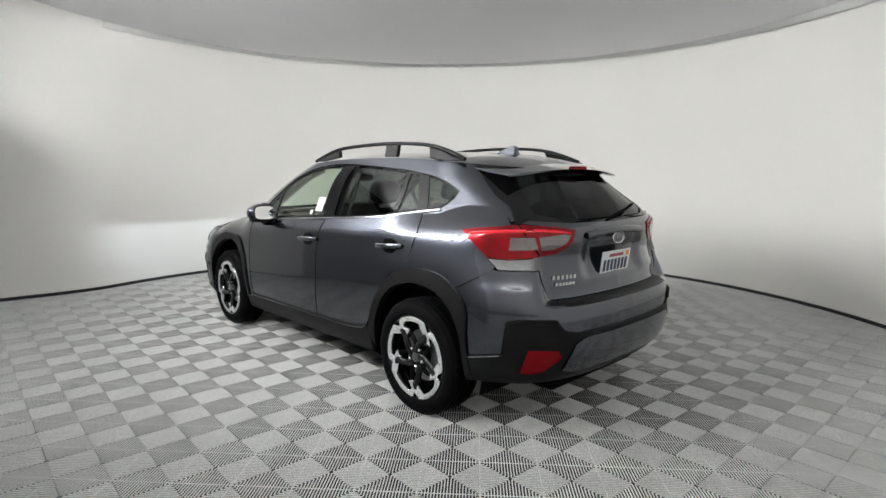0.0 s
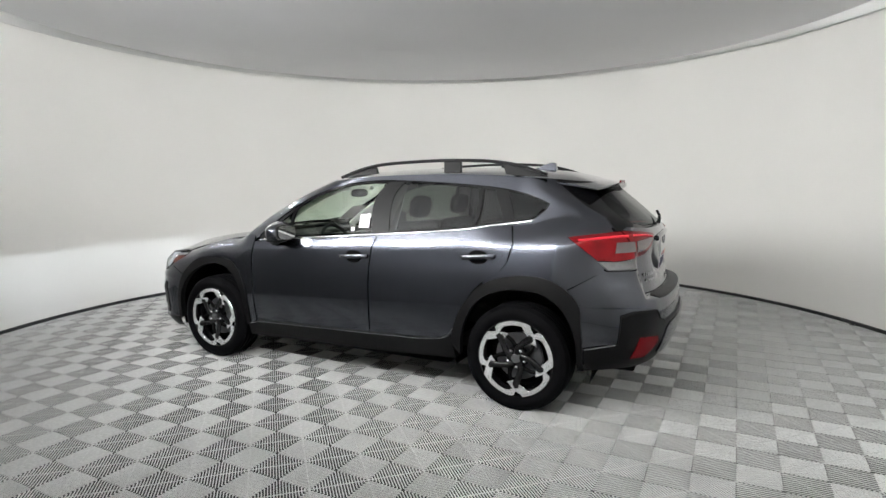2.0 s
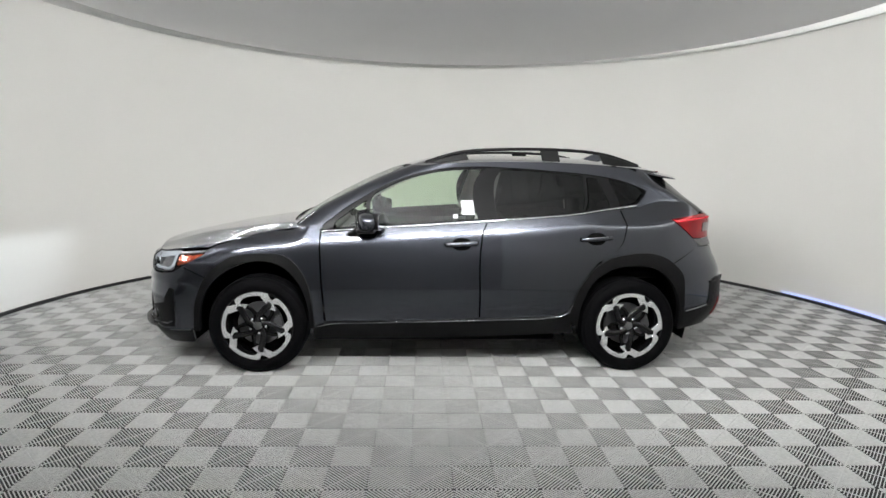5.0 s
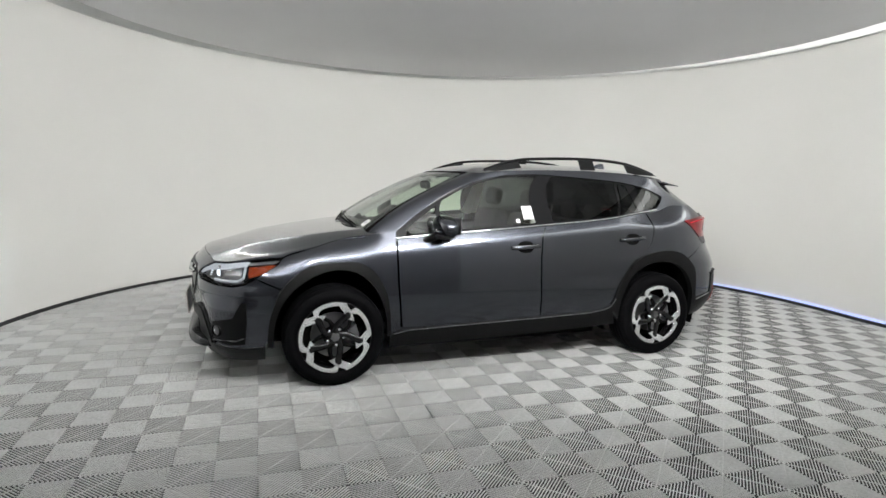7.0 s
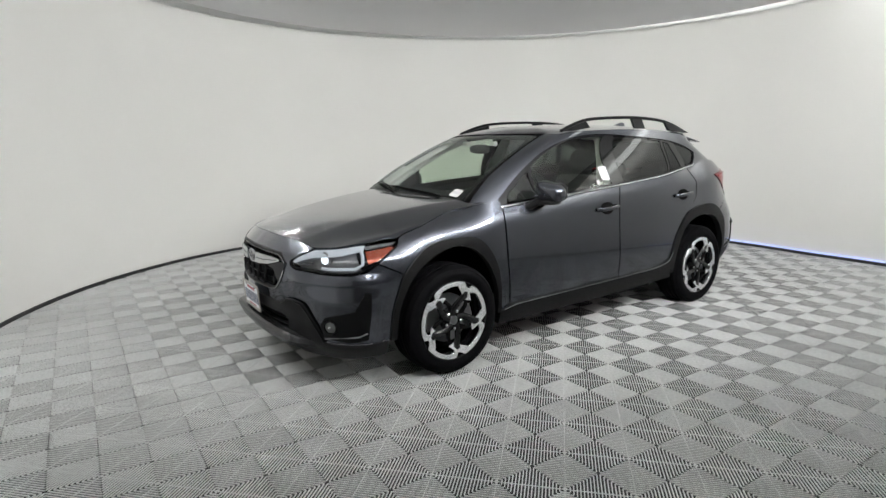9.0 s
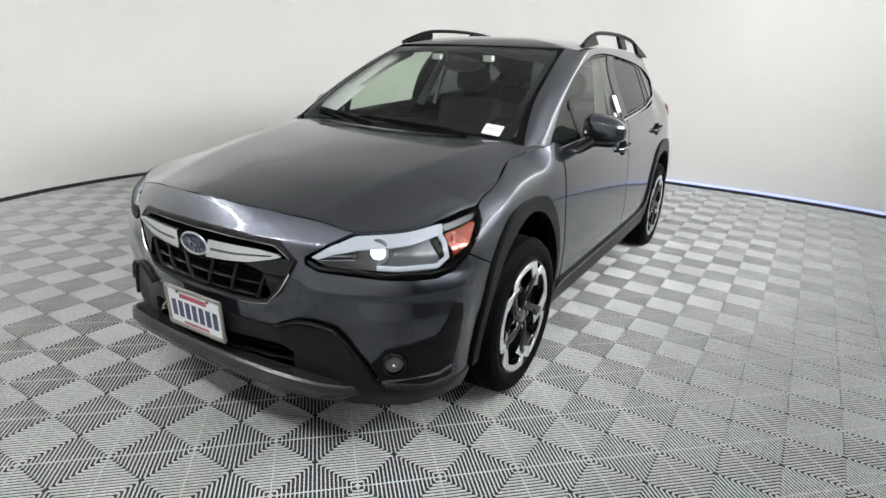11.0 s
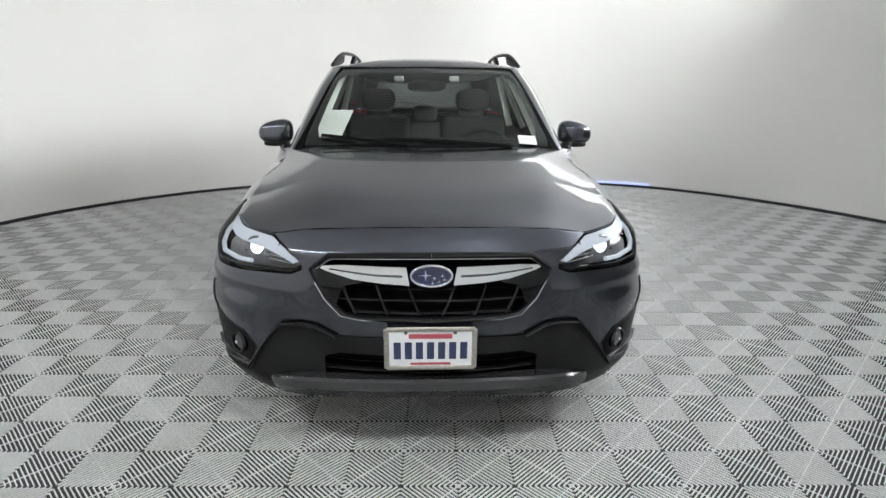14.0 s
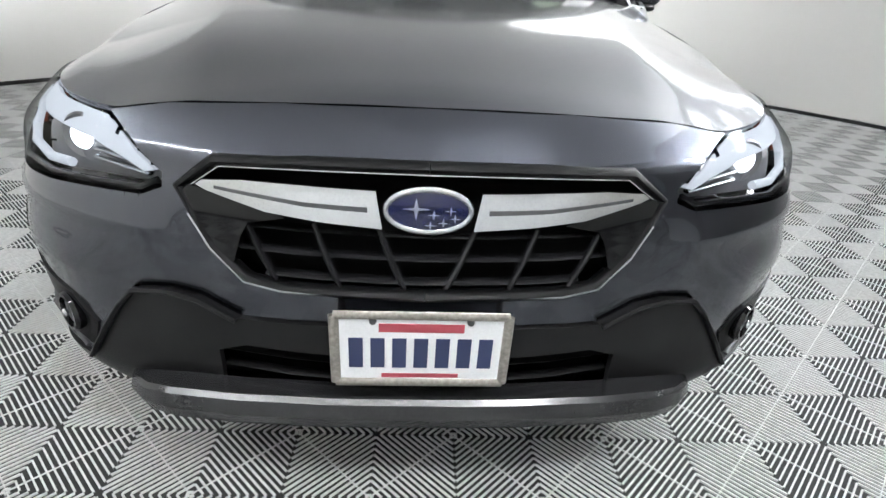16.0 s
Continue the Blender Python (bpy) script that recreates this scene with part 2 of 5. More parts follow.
def cabin(u, z):
    """The upper body: u runs from 0 in the middle of the windscreen over the pillars at 1 and 3 to 4 in the middle of the rear window."""
    if u < 0 or u > 4:
        return cabin(-u if u < 0 else 8 - u, z) * np.array([1, -1, 1])
    xa, xd, xm, xr = WIND_SIDE(z), TAIL_SIDE(z), WIND_MID(z), TAIL_MID(z)
    ya, yd = cabin_y(xa, z), cabin_y(xd, z)
    pts = [(xm, 0), (xm - 0.012, 0.2), (xm + (xa - xm) * 0.35, 0.43), (xa + 0.045, ya - 0.045), (xa - 0.06, cabin_y(xa - 0.06, z))]
    us = [0, 0.3, 0.65, 0.93, 1.08]
    for k in range(1, 9):
        x = xa - 0.06 + (xd + 0.08 - xa + 0.06) * k / 9
        pts.append((x, cabin_y(x, z)))
        us.append(1.08 + 1.84 * k / 9)
    pts += [(xd + 0.08, cabin_y(xd + 0.08, z)), (xd - 0.035, yd - 0.05), (xr + (xd - xr) * 0.3, 0.42), (xr + 0.008, 0.2), (xr, 0)]
    us += [2.92, 3.07, 3.35, 3.7, 4]
    return np.array([*Spline(us, pts)(u), z])


def solve_u(surf, axis, value, z, lo, hi):
    """The run at which a surface at height z has the given x or y."""
    a, b = lo, hi
    fa = surf(a, z)[axis] - value
    for _ in range(34):
        m = (a + b) / 2
        fm = surf(m, z)[axis] - value
        if (fm > 0) == (fa > 0):
            a, fa = m, fm
        else:
            b = m
    return (a + b) / 2
# ---- mesh tools: a piece is (vertices, faces, normals for each corner of each face) ----


def link(name, piece, mat, parent=None, label="", smooth=True):
    v, f, n = piece
    me = bpy.data.meshes.new(name)
    me.from_pydata([tuple(map(float, p)) for p in v], [], f)
    me.materials.append(mat)
    if n:
        me.polygons.foreach_set("use_smooth", [True] * len(me.polygons))
        if sum(map(len, f)) == len(me.loops):
            me.normals_split_custom_set([tuple(map(float, q)) for face in n for q in face])
    ob = new(name, me)
    if parent:
        ob.parent = parent
    if label:
        tagged(ob, label)
    return ob


def part(name, piece, mat, parent, label=""):
    return link(name, piece, mat, parent, label)


def join(*pieces):
    v, f, n = [], [], []
    for pv, pf, pn in pieces:
        k = len(v)
        v += list(pv)
        f += [tuple(i + k for i in face) for face in pf]
        n += pn
    return v, f, n


def flipped(piece):
    """The piece for the other side of the car."""
    v, f, n = piece
    q = np.array([1, -1, 1.0])
    return [np.array(p) * q for p in v], [face[::-1] for face in f], [[np.array(a) * q for a in face[::-1]] for face in n]


def moved(piece, m):
    v, f, n = piece
    r = m.to_3x3().normalized()
    return [np.array(m @ Vector(p)) for p in v], f, [[np.array((r @ Vector(a)).normalized()) for a in face] for face in n]


def flat(v, f):
    """A piece with one normal for each face."""
    v = [np.array(p, float) for p in v]
    n = []
    for face in f:
        c = np.zeros(3)
        for a, b in zip(face, face[1:] + face[:1]):
            c += np.cross(v[a], v[b])
        c = c / max(np.linalg.norm(c), 1e-12)
        n.append([c] * len(face))
    return v, f, n


def from_bm(bm, smooth=40):
    """A piece from a bmesh, smooth across edges that turn less than the angle."""
    bm.normal_update()
    v = [np.array(p.co) for p in bm.verts]
    bm.verts.index_update()
    f, n = [], []
    lim = math.cos(radians(smooth))
    for face in bm.faces:
        f.append(tuple(p.index for p in face.verts))
        row = []
        for p in face.verts:
            s = Vector()
            for other in p.link_faces:
                if other.normal.dot(face.normal) > lim:
                    s += other.normal * other.calc_area()
            row.append(np.array(s.normalized() if s.length > 0 else face.normal))
        n.append(row)
    bm.free()
    return v, f, n


def soft_box(x0, x1, y0, y1, z0, z1, r=0.01, seg=2, smooth=60):
    bm = bmesh.new()
    bmesh.ops.create_cube(bm, size=1)
    for p in bm.verts:
        p.co = Vector(((x0 + x1) / 2 + p.co.x * (x1 - x0), (y0 + y1) / 2 + p.co.y * (y1 - y0), (z0 + z1) / 2 + p.co.z * (z1 - z0)))
    r = min(r, 0.49 * min(abs(x1 - x0), abs(y1 - y0), abs(z1 - z0)))
    if r > 0:
        bmesh.ops.bevel(bm, geom=bm.edges[:], offset=r, segments=seg, affect="EDGES", profile=0.5)
    return from_bm(bm, smooth)


def blob(cx, cy, cz, a, b, c, power=3.0, nu=28, nv=16):
    """A rounded box: a ball with flattened sides."""
    def s(w, e):
        return math.copysign(abs(w) ** e, w)
    e = 2 / power
    v, f = [], []
    for j in range(nv + 1):
        t = math.pi * (j / nv - 0.5)
        for i in range(nu):
            o = 2 * math.pi * i / nu
            v.append((cx + a * s(math.cos(t), e) * s(math.cos(o), e), cy + b * s(math.cos(t), e) * s(math.sin(o), e), cz + c * s(math.sin(t), e)))
    bm = bmesh.new()
    vs = [bm.verts.new(p) for p in v]
    for j in range(nv):
        for i in range(nu):
            q = [vs[j * nu + i], vs[j * nu + (i + 1) % nu], vs[(j + 1) * nu + (i + 1) % nu], vs[(j + 1) * nu + i]]
            bm.faces.new(q)
    bmesh.ops.remove_doubles(bm, verts=bm.verts[:], dist=1e-4)
    bmesh.ops.recalc_face_normals(bm, faces=bm.faces[:])
    return from_bm(bm, 70)


def lathe(profile, seg=48, axis="y", closed=True, smooth=35):
    """Turns a profile of (radius, place along the axis) round the y axis."""
    bm = bmesh.new()
    rings = []
    for r, y in profile:
        rings.append([bm.verts.new((r * math.cos(2 * math.pi * i / seg), y, r * math.sin(2 * math.pi * i / seg))) for i in range(seg)])
    for a, b in zip(rings, rings[1:]):
        for i in range(seg):
            bm.faces.new((a[i], a[(i + 1) % seg], b[(i + 1) % seg], b[i]))
    if closed:
        for ring in (rings[0], rings[-1]):
            bm.faces.new(ring)
    bmesh.ops.remove_doubles(bm, verts=bm.verts[:], dist=1e-5)
    bmesh.ops.recalc_face_normals(bm, faces=bm.faces[:])
    return from_bm(bm, smooth)


def sweep(path, radii, seg=10, up=(0, 0, 1), smooth=50):
    """A rod along a path with an oval section: radii are (across, along up), one pair or one for each point."""
    path = [Vector(p) for p in path]
    pairs = radii if isinstance(radii[0], (tuple, list)) else [radii] * len(path)
    bm = bmesh.new()
    rings = []
    for i, p in enumerate(path):
        t = (path[min(i + 1, len(path) - 1)] - path[max(i - 1, 0)]).normalized()
        a = t.cross(Vector(up)).normalized()
        b = a.cross(t).normalized()
        ra, rb = pairs[i]
        rings.append([bm.verts.new(p + a * ra * math.cos(o) + b * rb * math.sin(o)) for o in (2 * math.pi * k / seg for k in range(seg))])
    for q, r in zip(rings, rings[1:]):
        for k in range(seg):
            bm.faces.new((q[k], q[(k + 1) % seg], r[(k + 1) % seg], r[k]))
    bm.faces.new(rings[0])
    bm.faces.new(rings[-1])
    bmesh.ops.recalc_face_normals(bm, faces=bm.faces[:])
    return from_bm(bm, smooth)


def rail_piece(path, section, scales):
    """A bar along a level path with a section of (outwards, up), scaled at each point."""
    path = [Vector(p) for p in path]
    bm = bmesh.new()
    rings = []
    for i, p in enumerate(path):
        t = path[min(i + 1, len(path) - 1)] - path[max(i - 1, 0)]
        out = Vector((t.y, -t.x, 0)).normalized()
        rings.append([bm.verts.new(p + out * a * scales[i] + Vector((0, 0, b * scales[i]))) for a, b in section])
    n = len(section)
    for q, r in zip(rings, rings[1:]):
        for k in range(n):
            bm.faces.new((q[k], q[(k + 1) % n], r[(k + 1) % n], r[k]))
    bm.faces.new(rings[-1])
    bmesh.ops.recalc_face_normals(bm, faces=bm.faces[:])
    return from_bm(bm, 24)


def slab(outline, place, depth, bevel=0.0):
    """A plate: an outline of (a, b) laid out by place(a, b, height), depth thick."""
    bm = bmesh.new()
    lo = [bm.verts.new(place(a, b, 0.0)) for a, b in outline]
    hi = [bm.verts.new(place(a, b, depth)) for a, b in outline]
    bm.faces.new(lo)
    bm.faces.new(hi)
    for i in range(len(outline)):
        j = (i + 1) % len(outline)
        bm.faces.new((lo[i], lo[j], hi[j], hi[i]))
    bmesh.ops.recalc_face_normals(bm, faces=bm.faces[:])
    if bevel:
        bmesh.ops.bevel(bm, geom=bm.edges[:], offset=bevel, segments=1, affect="EDGES")
    bmesh.ops.triangulate(bm, faces=[q for q in bm.faces if len(q.verts) > 4])
    return from_bm(bm, 30)


def curve(pts, n=5):
    """More points along a smooth line through the given ones."""
    pts = [tuple(p) for p in pts]
    s = Spline(range(len(pts)), [[float(c) for c in p] for p in pts])
    return [tuple(s(k / n)) for k in range((len(pts) - 1) * n + 1)]


def cut(poly, axis, value, keep_low):
    out = []
    for a, b in zip(poly, poly[1:] + poly[:1]):
        ia, ib = (a[axis] <= value) == keep_low or a[axis] == value, (b[axis] <= value) == keep_low or b[axis] == value
        if ia:
            out.append(a)
        if ia != ib:
            s = (value - a[axis]) / (b[axis] - a[axis])
            p = [a[0] + s * (b[0] - a[0]), a[1] + s * (b[1] - a[1])]
            p[axis] = value
            out.append(tuple(p))
    return out


def panel(surf, poly, du=0.035, dv=0.022, out=0.0, lip=0.012, back=False):
    """A sheet of the surface inside an outline, its edge turned inwards by lip."""
    poly = [tuple(map(float, p)) for p in poly]
    us, vs = [p[0] for p in poly], [p[1] for p in poly]
    index, v, nrm, uv, f = {}, [], [], [], []

    def vert(p):
        k = (round(p[0], 5), round(p[1], 5))
        if k not in index:
            e = 2e-3
            q = np.array(surf(p[0], p[1]))
            a = np.array(surf(p[0] + e, p[1])) - np.array(surf(p[0] - e, p[1]))
            b = np.array(surf(p[0], p[1] + e)) - np.array(surf(p[0], p[1] - e))
            n = np.cross(a, b)
            n = n / max(np.linalg.norm(n), 1e-12)
            index[k] = len(v)
            v.append(q + n * out)
            nrm.append(n)
        return index[k]

    i0, i1 = math.floor(min(us) / du), math.ceil(max(us) / du)
    j0, j1 = math.floor(min(vs) / dv), math.ceil(max(vs) / dv)
    for i in range(i0, i1):
        strip = cut(cut(poly, 0, i * du, False), 0, (i + 1) * du, True)
        if len(strip) < 3:
            continue
        for j in range(j0, j1):
            cell = cut(cut(strip, 1, j * dv, False), 1, (j + 1) * dv, True)
            if len(cell) < 3:
                continue
            face = []
            for p in cell:
                k = vert(p)
                if not face or (face[-1] != k):
                    face.append(k)
            if face and face[0] == face[-1]:
                face.pop()
            if len(face) < 3 or len(set(face)) != len(face):
                face = list(dict.fromkeys(face))
                if len(face) < 3:
                    continue
            area = sum(p[0] * q[1] - q[0] * p[1] for p, q in zip(cell, cell[1:] + cell[:1]))
            if abs(area) < 1e-9:
                continue
            f.append(tuple(face if area > 0 else face[::-1]))
    n = [[nrm[k] for k in face] for face in f]
    if lip:
        edges = {}
        for face in f:
            for a, b in zip(face, face[1:] + face[:1]):
                edges[(a, b)] = edges.get((a, b), 0) + 1
        low = {}
        for a, b in list(edges):
            if (b, a) in edges or (abs(v[a][1]) < 2e-3 and abs(v[b][1]) < 2e-3):
                continue
            for k in (a, b):
                if k not in low:
                    low[k] = len(v)
                    v.append(v[k] - nrm[k] * lip)
            face = (b, a, low[a], low[b])
            c = np.cross(v[a] - v[b], v[low[a]] - v[b])
            c = c / max(np.linalg.norm(c), 1e-12)
            f.append(face)
            n.append([c] * 4)
    return v, f, n


def keyhole(outer, *holes):
    """One outline that goes in and round each hole. Outer runs one way, holes the other."""
    def area(p):
        return sum(a[0] * b[1] - b[0] * a[1] for a, b in zip(p, p[1:] + p[:1]))
    outer = list(outer) if area(outer) > 0 else list(outer)[::-1]
    for h in holes:
        h = list(h) if area(h) < 0 else list(h)[::-1]
        i, j = min(((i, j) for i in range(len(outer)) for j in range(len(h))), key=lambda q: (outer[q[0]][0] - h[q[1]][0]) ** 2 + (outer[q[0]][1] - h[q[1]][1]) ** 2)
        outer = outer[: i + 1] + h[j:] + h[: j + 1] + outer[i:]
    return outer


def on(surf, *points):
    """Outline points in a surface's own measures: ("x", x, z), ("f", y, z) at the front, ("r", y, z) at the rear."""
    lo, hi = (0.0, END) if surf is tub else (0.0, 4.0)
    mid = (lo + hi) / 2
    out = []
    for how, a, z in points:
        if how == "x":
            out.append((solve_u(surf, 0, a, z, lo, hi), z))
        elif a == 0:
            out.append((lo if how == "f" else hi, z))
        elif how == "f":
            out.append((solve_u(surf, 1, a, z, lo, 1.6 if surf is tub else 1.05), z))
        else:
            out.append((solve_u(surf, 1, a, z, END - 1.3 if surf is tub else 2.95, hi), z))
    return out


def xs(*pairs):
    return [("x", a, b) for a, b in pairs]


def fs(*pairs):
    return [("f", a, b) for a, b in pairs]


def rs(*pairs):
    return [("r", a, b) for a, b in pairs]

# ---- the round booth ----
MID = (-0.166, -0.261)
RADIUS, HIGH, RIM = 4.252, 3.0, 0.39
BULGE = Spline([-200, 20, 27, 36, 48, 70, 100, 120, 138, 155, 172, 200], [0, 0, 0.12, 0.6, 1.1, 1.2, 1.13, 0.95, 0.75, 0.3, 0, 0])


def booth(turn, inset=0.0):
    """A place on the booth's round wall, or on the smaller circle of the ceiling panel."""
    r = RADIUS - RIM if inset == RIM else RADIUS + BULGE(math.degrees(turn)) - inset
    return MID[0] + r * math.cos(turn), MID[1] + r * math.sin(turn)


TURNS = [math.pi * 2 * k / 180 - math.pi for k in range(180)]


def ring_piece(rows, keep=None):
    """Rings one after another, each (inset, z), skinned into a band; normals are smooth along the ring. keep: the turns to keep, in degrees."""
    v, f = [], []
    for inset, z in rows:
        v += [np.array((*booth(t, inset), z)) for t in TURNS]
    n = len(TURNS)
    for k in range(len(rows) - 1):
        for i in range(n):
            j = (i + 1) % n
            f.append((k * n + i, k * n + j, (k + 1) * n + j, (k + 1) * n + i))
    if keep:
        f = [q for q in f if keep[0] <= math.degrees(TURNS[q[0] % n]) % 360 <= keep[1] or keep[0] <= math.degrees(TURNS[q[0] % n]) + 360 <= keep[1]]
        return flat(v, f)
    v, f, nn = flat(v, f)
    out = []
    for a, face in enumerate(f):
        k, i = divmod(a, n)
        left, right = nn[k * n + (i - 1) % n][0], nn[k * n + (i + 1) % n][0]
        here = nn[a][0]
        p, q = here + left, here + right
        p, q = p / np.linalg.norm(p), q / np.linalg.norm(q)
        out.append([p, q, q, p])
    return v, f, out


def disc_piece(inset, z, up):
    v = [np.array((MID[0], MID[1] + 0.5, z))] + [np.array((*booth(t, inset), z)) for t in TURNS]
    n = len(TURNS)
    f = [(0, 1 + i, 1 + (i + 1) % n) if up else (0, 1 + (i + 1) % n, 1 + i) for i in range(n)]
    return flat(v, f)


wall = link("wall_round", ring_piece([(0, -0.02), (-0.12, -0.02), (-0.12, 3.5), (0, 3.5), (0, -0.02)]), WALL_MAT)
tagged(wall, "white seamless fabric wall curving round the photo booth", "wall", kind="structure")
ceiling = link("ceiling", join(disc_piece(RIM, HIGH, False), disc_piece(RIM, HIGH + 0.05, True), ring_piece([(RIM, HIGH + 0.05), (RIM, HIGH)])), CEIL_MAT)
tagged(ceiling, "flat grey round ceiling panel over the booth", "ceiling", kind="structure")
# Unseen black lid, added to close the top without bouncing light.
lid = link("ceiling_top", disc_piece(-0.12, 3.5, False), ABSORBER_MAT)
tagged(lid, "added unseen black closing panel above the ceiling disc", "ceiling", kind="structure")
base = link("baseboard", ring_piece([(0.012, 0.0), (0.012, 0.03), (0.002, 0.035), (0.002, 0.0), (0.012, 0.0)]), BASE_MAT)
tagged(base, "thin black skirting strip at the foot of the white wall", "skirting", kind="structure")
# Added fill: an unseen weak glowing ring, not a fitting of the booth.
fill_ring = link("fill_light_ring", ring_piece([(0.28, 3.2), (0.03, 3.2)], (168, 375)), RING_MAT)
tagged(fill_ring, "added unseen glowing fill ring above the ceiling edge", "lamp", kind="structure")

# Added out of view to brighten the wall below it; no known lamp.
wall_fill = link("wall_fill_light", ring_piece([(0.28, 3.2), (0.03, 3.2)], (100, 164)), WALL_FILL_MAT)
tagged(wall_fill, "added unseen fill light above the gap between ceiling and wall", "lamp", kind="structure")


def led_panel(turn, middle, half, aim, light_flag):
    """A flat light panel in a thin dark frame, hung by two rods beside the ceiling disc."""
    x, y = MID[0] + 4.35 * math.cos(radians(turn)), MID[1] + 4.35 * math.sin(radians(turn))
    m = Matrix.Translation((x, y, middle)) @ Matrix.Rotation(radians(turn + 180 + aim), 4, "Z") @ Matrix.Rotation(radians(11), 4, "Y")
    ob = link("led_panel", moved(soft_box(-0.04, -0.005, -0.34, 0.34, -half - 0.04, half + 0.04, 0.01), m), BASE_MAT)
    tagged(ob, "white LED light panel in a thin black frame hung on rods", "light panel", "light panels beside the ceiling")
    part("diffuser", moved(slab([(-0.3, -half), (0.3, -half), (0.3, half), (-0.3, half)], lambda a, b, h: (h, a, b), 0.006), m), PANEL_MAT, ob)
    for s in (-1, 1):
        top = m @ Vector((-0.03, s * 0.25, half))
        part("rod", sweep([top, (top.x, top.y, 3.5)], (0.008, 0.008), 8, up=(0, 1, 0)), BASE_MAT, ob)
    # Boards added below and beside the panel to block its light; unseen.
    part("light_flag", moved(soft_box(-0.03, light_flag, -0.45, 0.45, -half - 0.06, -half - 0.045, 0.003), m), BASE_MAT, ob, "added black board that keeps the light off the floor")
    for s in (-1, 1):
        part("cheek", moved(soft_box(-0.03, 0.12, s * 0.35 - 0.006, s * 0.35 + 0.006, -half - 0.045, half + 0.04, 0.003), m), BASE_MAT, ob, "added black side board that blocks the light")


for turn, middle, half, aim, light_flag in ((55, 2.66, 0.4, -36, 0.95), (70, 2.66, 0.38, -8, 0.9), (85, 2.66, 0.38, 10, 0.75), (99, 2.7, 0.34, 10, 0.5)):
    led_panel(turn, middle, half, aim, light_flag)
# Added glowing band, out of view, to brighten the front right quarter.
fill_band = link("fill_light_band", ring_piece([(0.012, 3.47), (0.012, 3.19)], (285, 378)), BAND_MAT)
tagged(fill_band, "added unseen glowing fill band high on the wall", "lamp", kind="structure")
# Unseen fins, added to stop the band's light from grazing along the wall.
fins = []
for turn in range(286, 378, 2):
    (xa, ya), (xb, yb) = booth(radians(turn), 0.015), booth(radians(turn), 0.17)
    wide = np.array((-math.sin(radians(turn)), math.cos(radians(turn)))) * 0.003
    fins.append(flat([np.array((x + k * wide[0], y + k * wide[1], z)) for k in (-1, 1) for x, y, z in ((xa, ya, 3.13), (xb, yb, 3.13), (xb, yb, 3.49), (xa, ya, 3.49))], [(0, 1, 2, 3), (7, 6, 5, 4), (0, 4, 5, 1), (1, 5, 6, 2)]))
louvre = link("band_blocker", join(*fins), ABSORBER_MAT)
tagged(louvre, "added black fins that limit the unseen glowing band's spread", "louvre", kind="structure")
# Black layer added out of view to soak up light above the ceiling.
backing = link("ceiling_absorber", disc_piece(RIM, HIGH + 0.056, True), ABSORBER_MAT)
tagged(backing, "added unseen black layer that absorbs light over the ceiling panel", "ceiling", kind="structure")
# Grey sheet added out of view so the doors mirror something darker.
curtain = link("curtain", ring_piece([(0.03, 0.04), (0.05, 0.04), (0.05, 2.15), (0.03, 2.15)], (38, 99)), REFLECTED_GREY_MAT)
tagged(curtain, "added unseen grey sheet that darkens the reflections in the doors", "curtain", kind="structure")
# Added strip, greyer than the wall, dims the glow below the hidden lights.
toning_strip = link("wall_toning_strip", ring_piece([(0.006, 3.185), (0.012, 3.185), (0.012, 3.025), (0.006, 3.025)], (168, 378)), TONING_MAT)
tagged(toning_strip, "added pale grey strip toning down the wall's bright top edge", "cloth strip", kind="structure")
strip = link("light_strip", ring_piece([(0.004, 0.062), (0.016, 0.062), (0.016, 0.04), (0.004, 0.04)], (134, 196)), STRIP_MAT)
tagged(strip, "thin lit bluish-white light strip along the wall's foot", "light strip", kind="structure")
floor = link("floor", disc_piece(-0.1, -0.0045, True), UNDER_MAT)
tagged(floor, "grey interlocking ribbed plastic tile floor", "floor", kind="structure")

# ---- the car ----
car = new("car")
tagged(car, "dark grey metallic compact crossover car with black cladding, headlights on", "car")
FWX, RWX, WZ, WR = 1.312, -1.336, 0.34, 0.345


def both_sides(name, piece, mat, parents, label=""):
    """The piece under the left parent and its mirror image under the right one."""
    a = part(name, piece, mat, parents[0], label)
    b = part(name, flipped(piece), mat, parents[1], label)
    return a, b


def whole(piece):
    return join(piece, flipped(piece))


TWO = (car, car)

# -- hood --
HOOD_MID = Spline([0.9, 1.05, 1.2, 1.4, 1.6, 1.85, 2.0, 2.1, 2.16], [1.075, 1.06, 1.045, 1.02, 0.99, 0.95, 0.92, 0.897, 0.878])


def hood_base(x, y):
    return HOOD_MID(x) - hood_drop(x) * hood_fall(x, y) - 0.004


def hood_fall(x, y):
    """How far the hood has fallen at y, from 0 in the middle to about 1 at the seam: gently to the crease, then faster."""
    ridge = 0.405 + 0.18 * min(max(2.15 - x, 0.0), 1.1)
    past = abs(y) - ridge
    past = 0.5 * (past + math.hypot(past, 0.018))
    return 0.15 * (y / 0.72) ** 2 + 0.85 * past * (1 + past * 1.5) / 0.25


SEAM = [(0.985, 1.028), (1.05, 1.02), (1.25, 0.988), (1.468, 0.93), (1.6, 0.892), (1.64, 0.874)]
LAMP_TOP = fs((0.456, 0.75), (0.52, 0.80), (0.575, 0.831)) + xs((1.98, 0.8448), (1.892, 0.8588), (1.80, 0.8658), (1.705, 0.8716), (1.64, 0.8745))
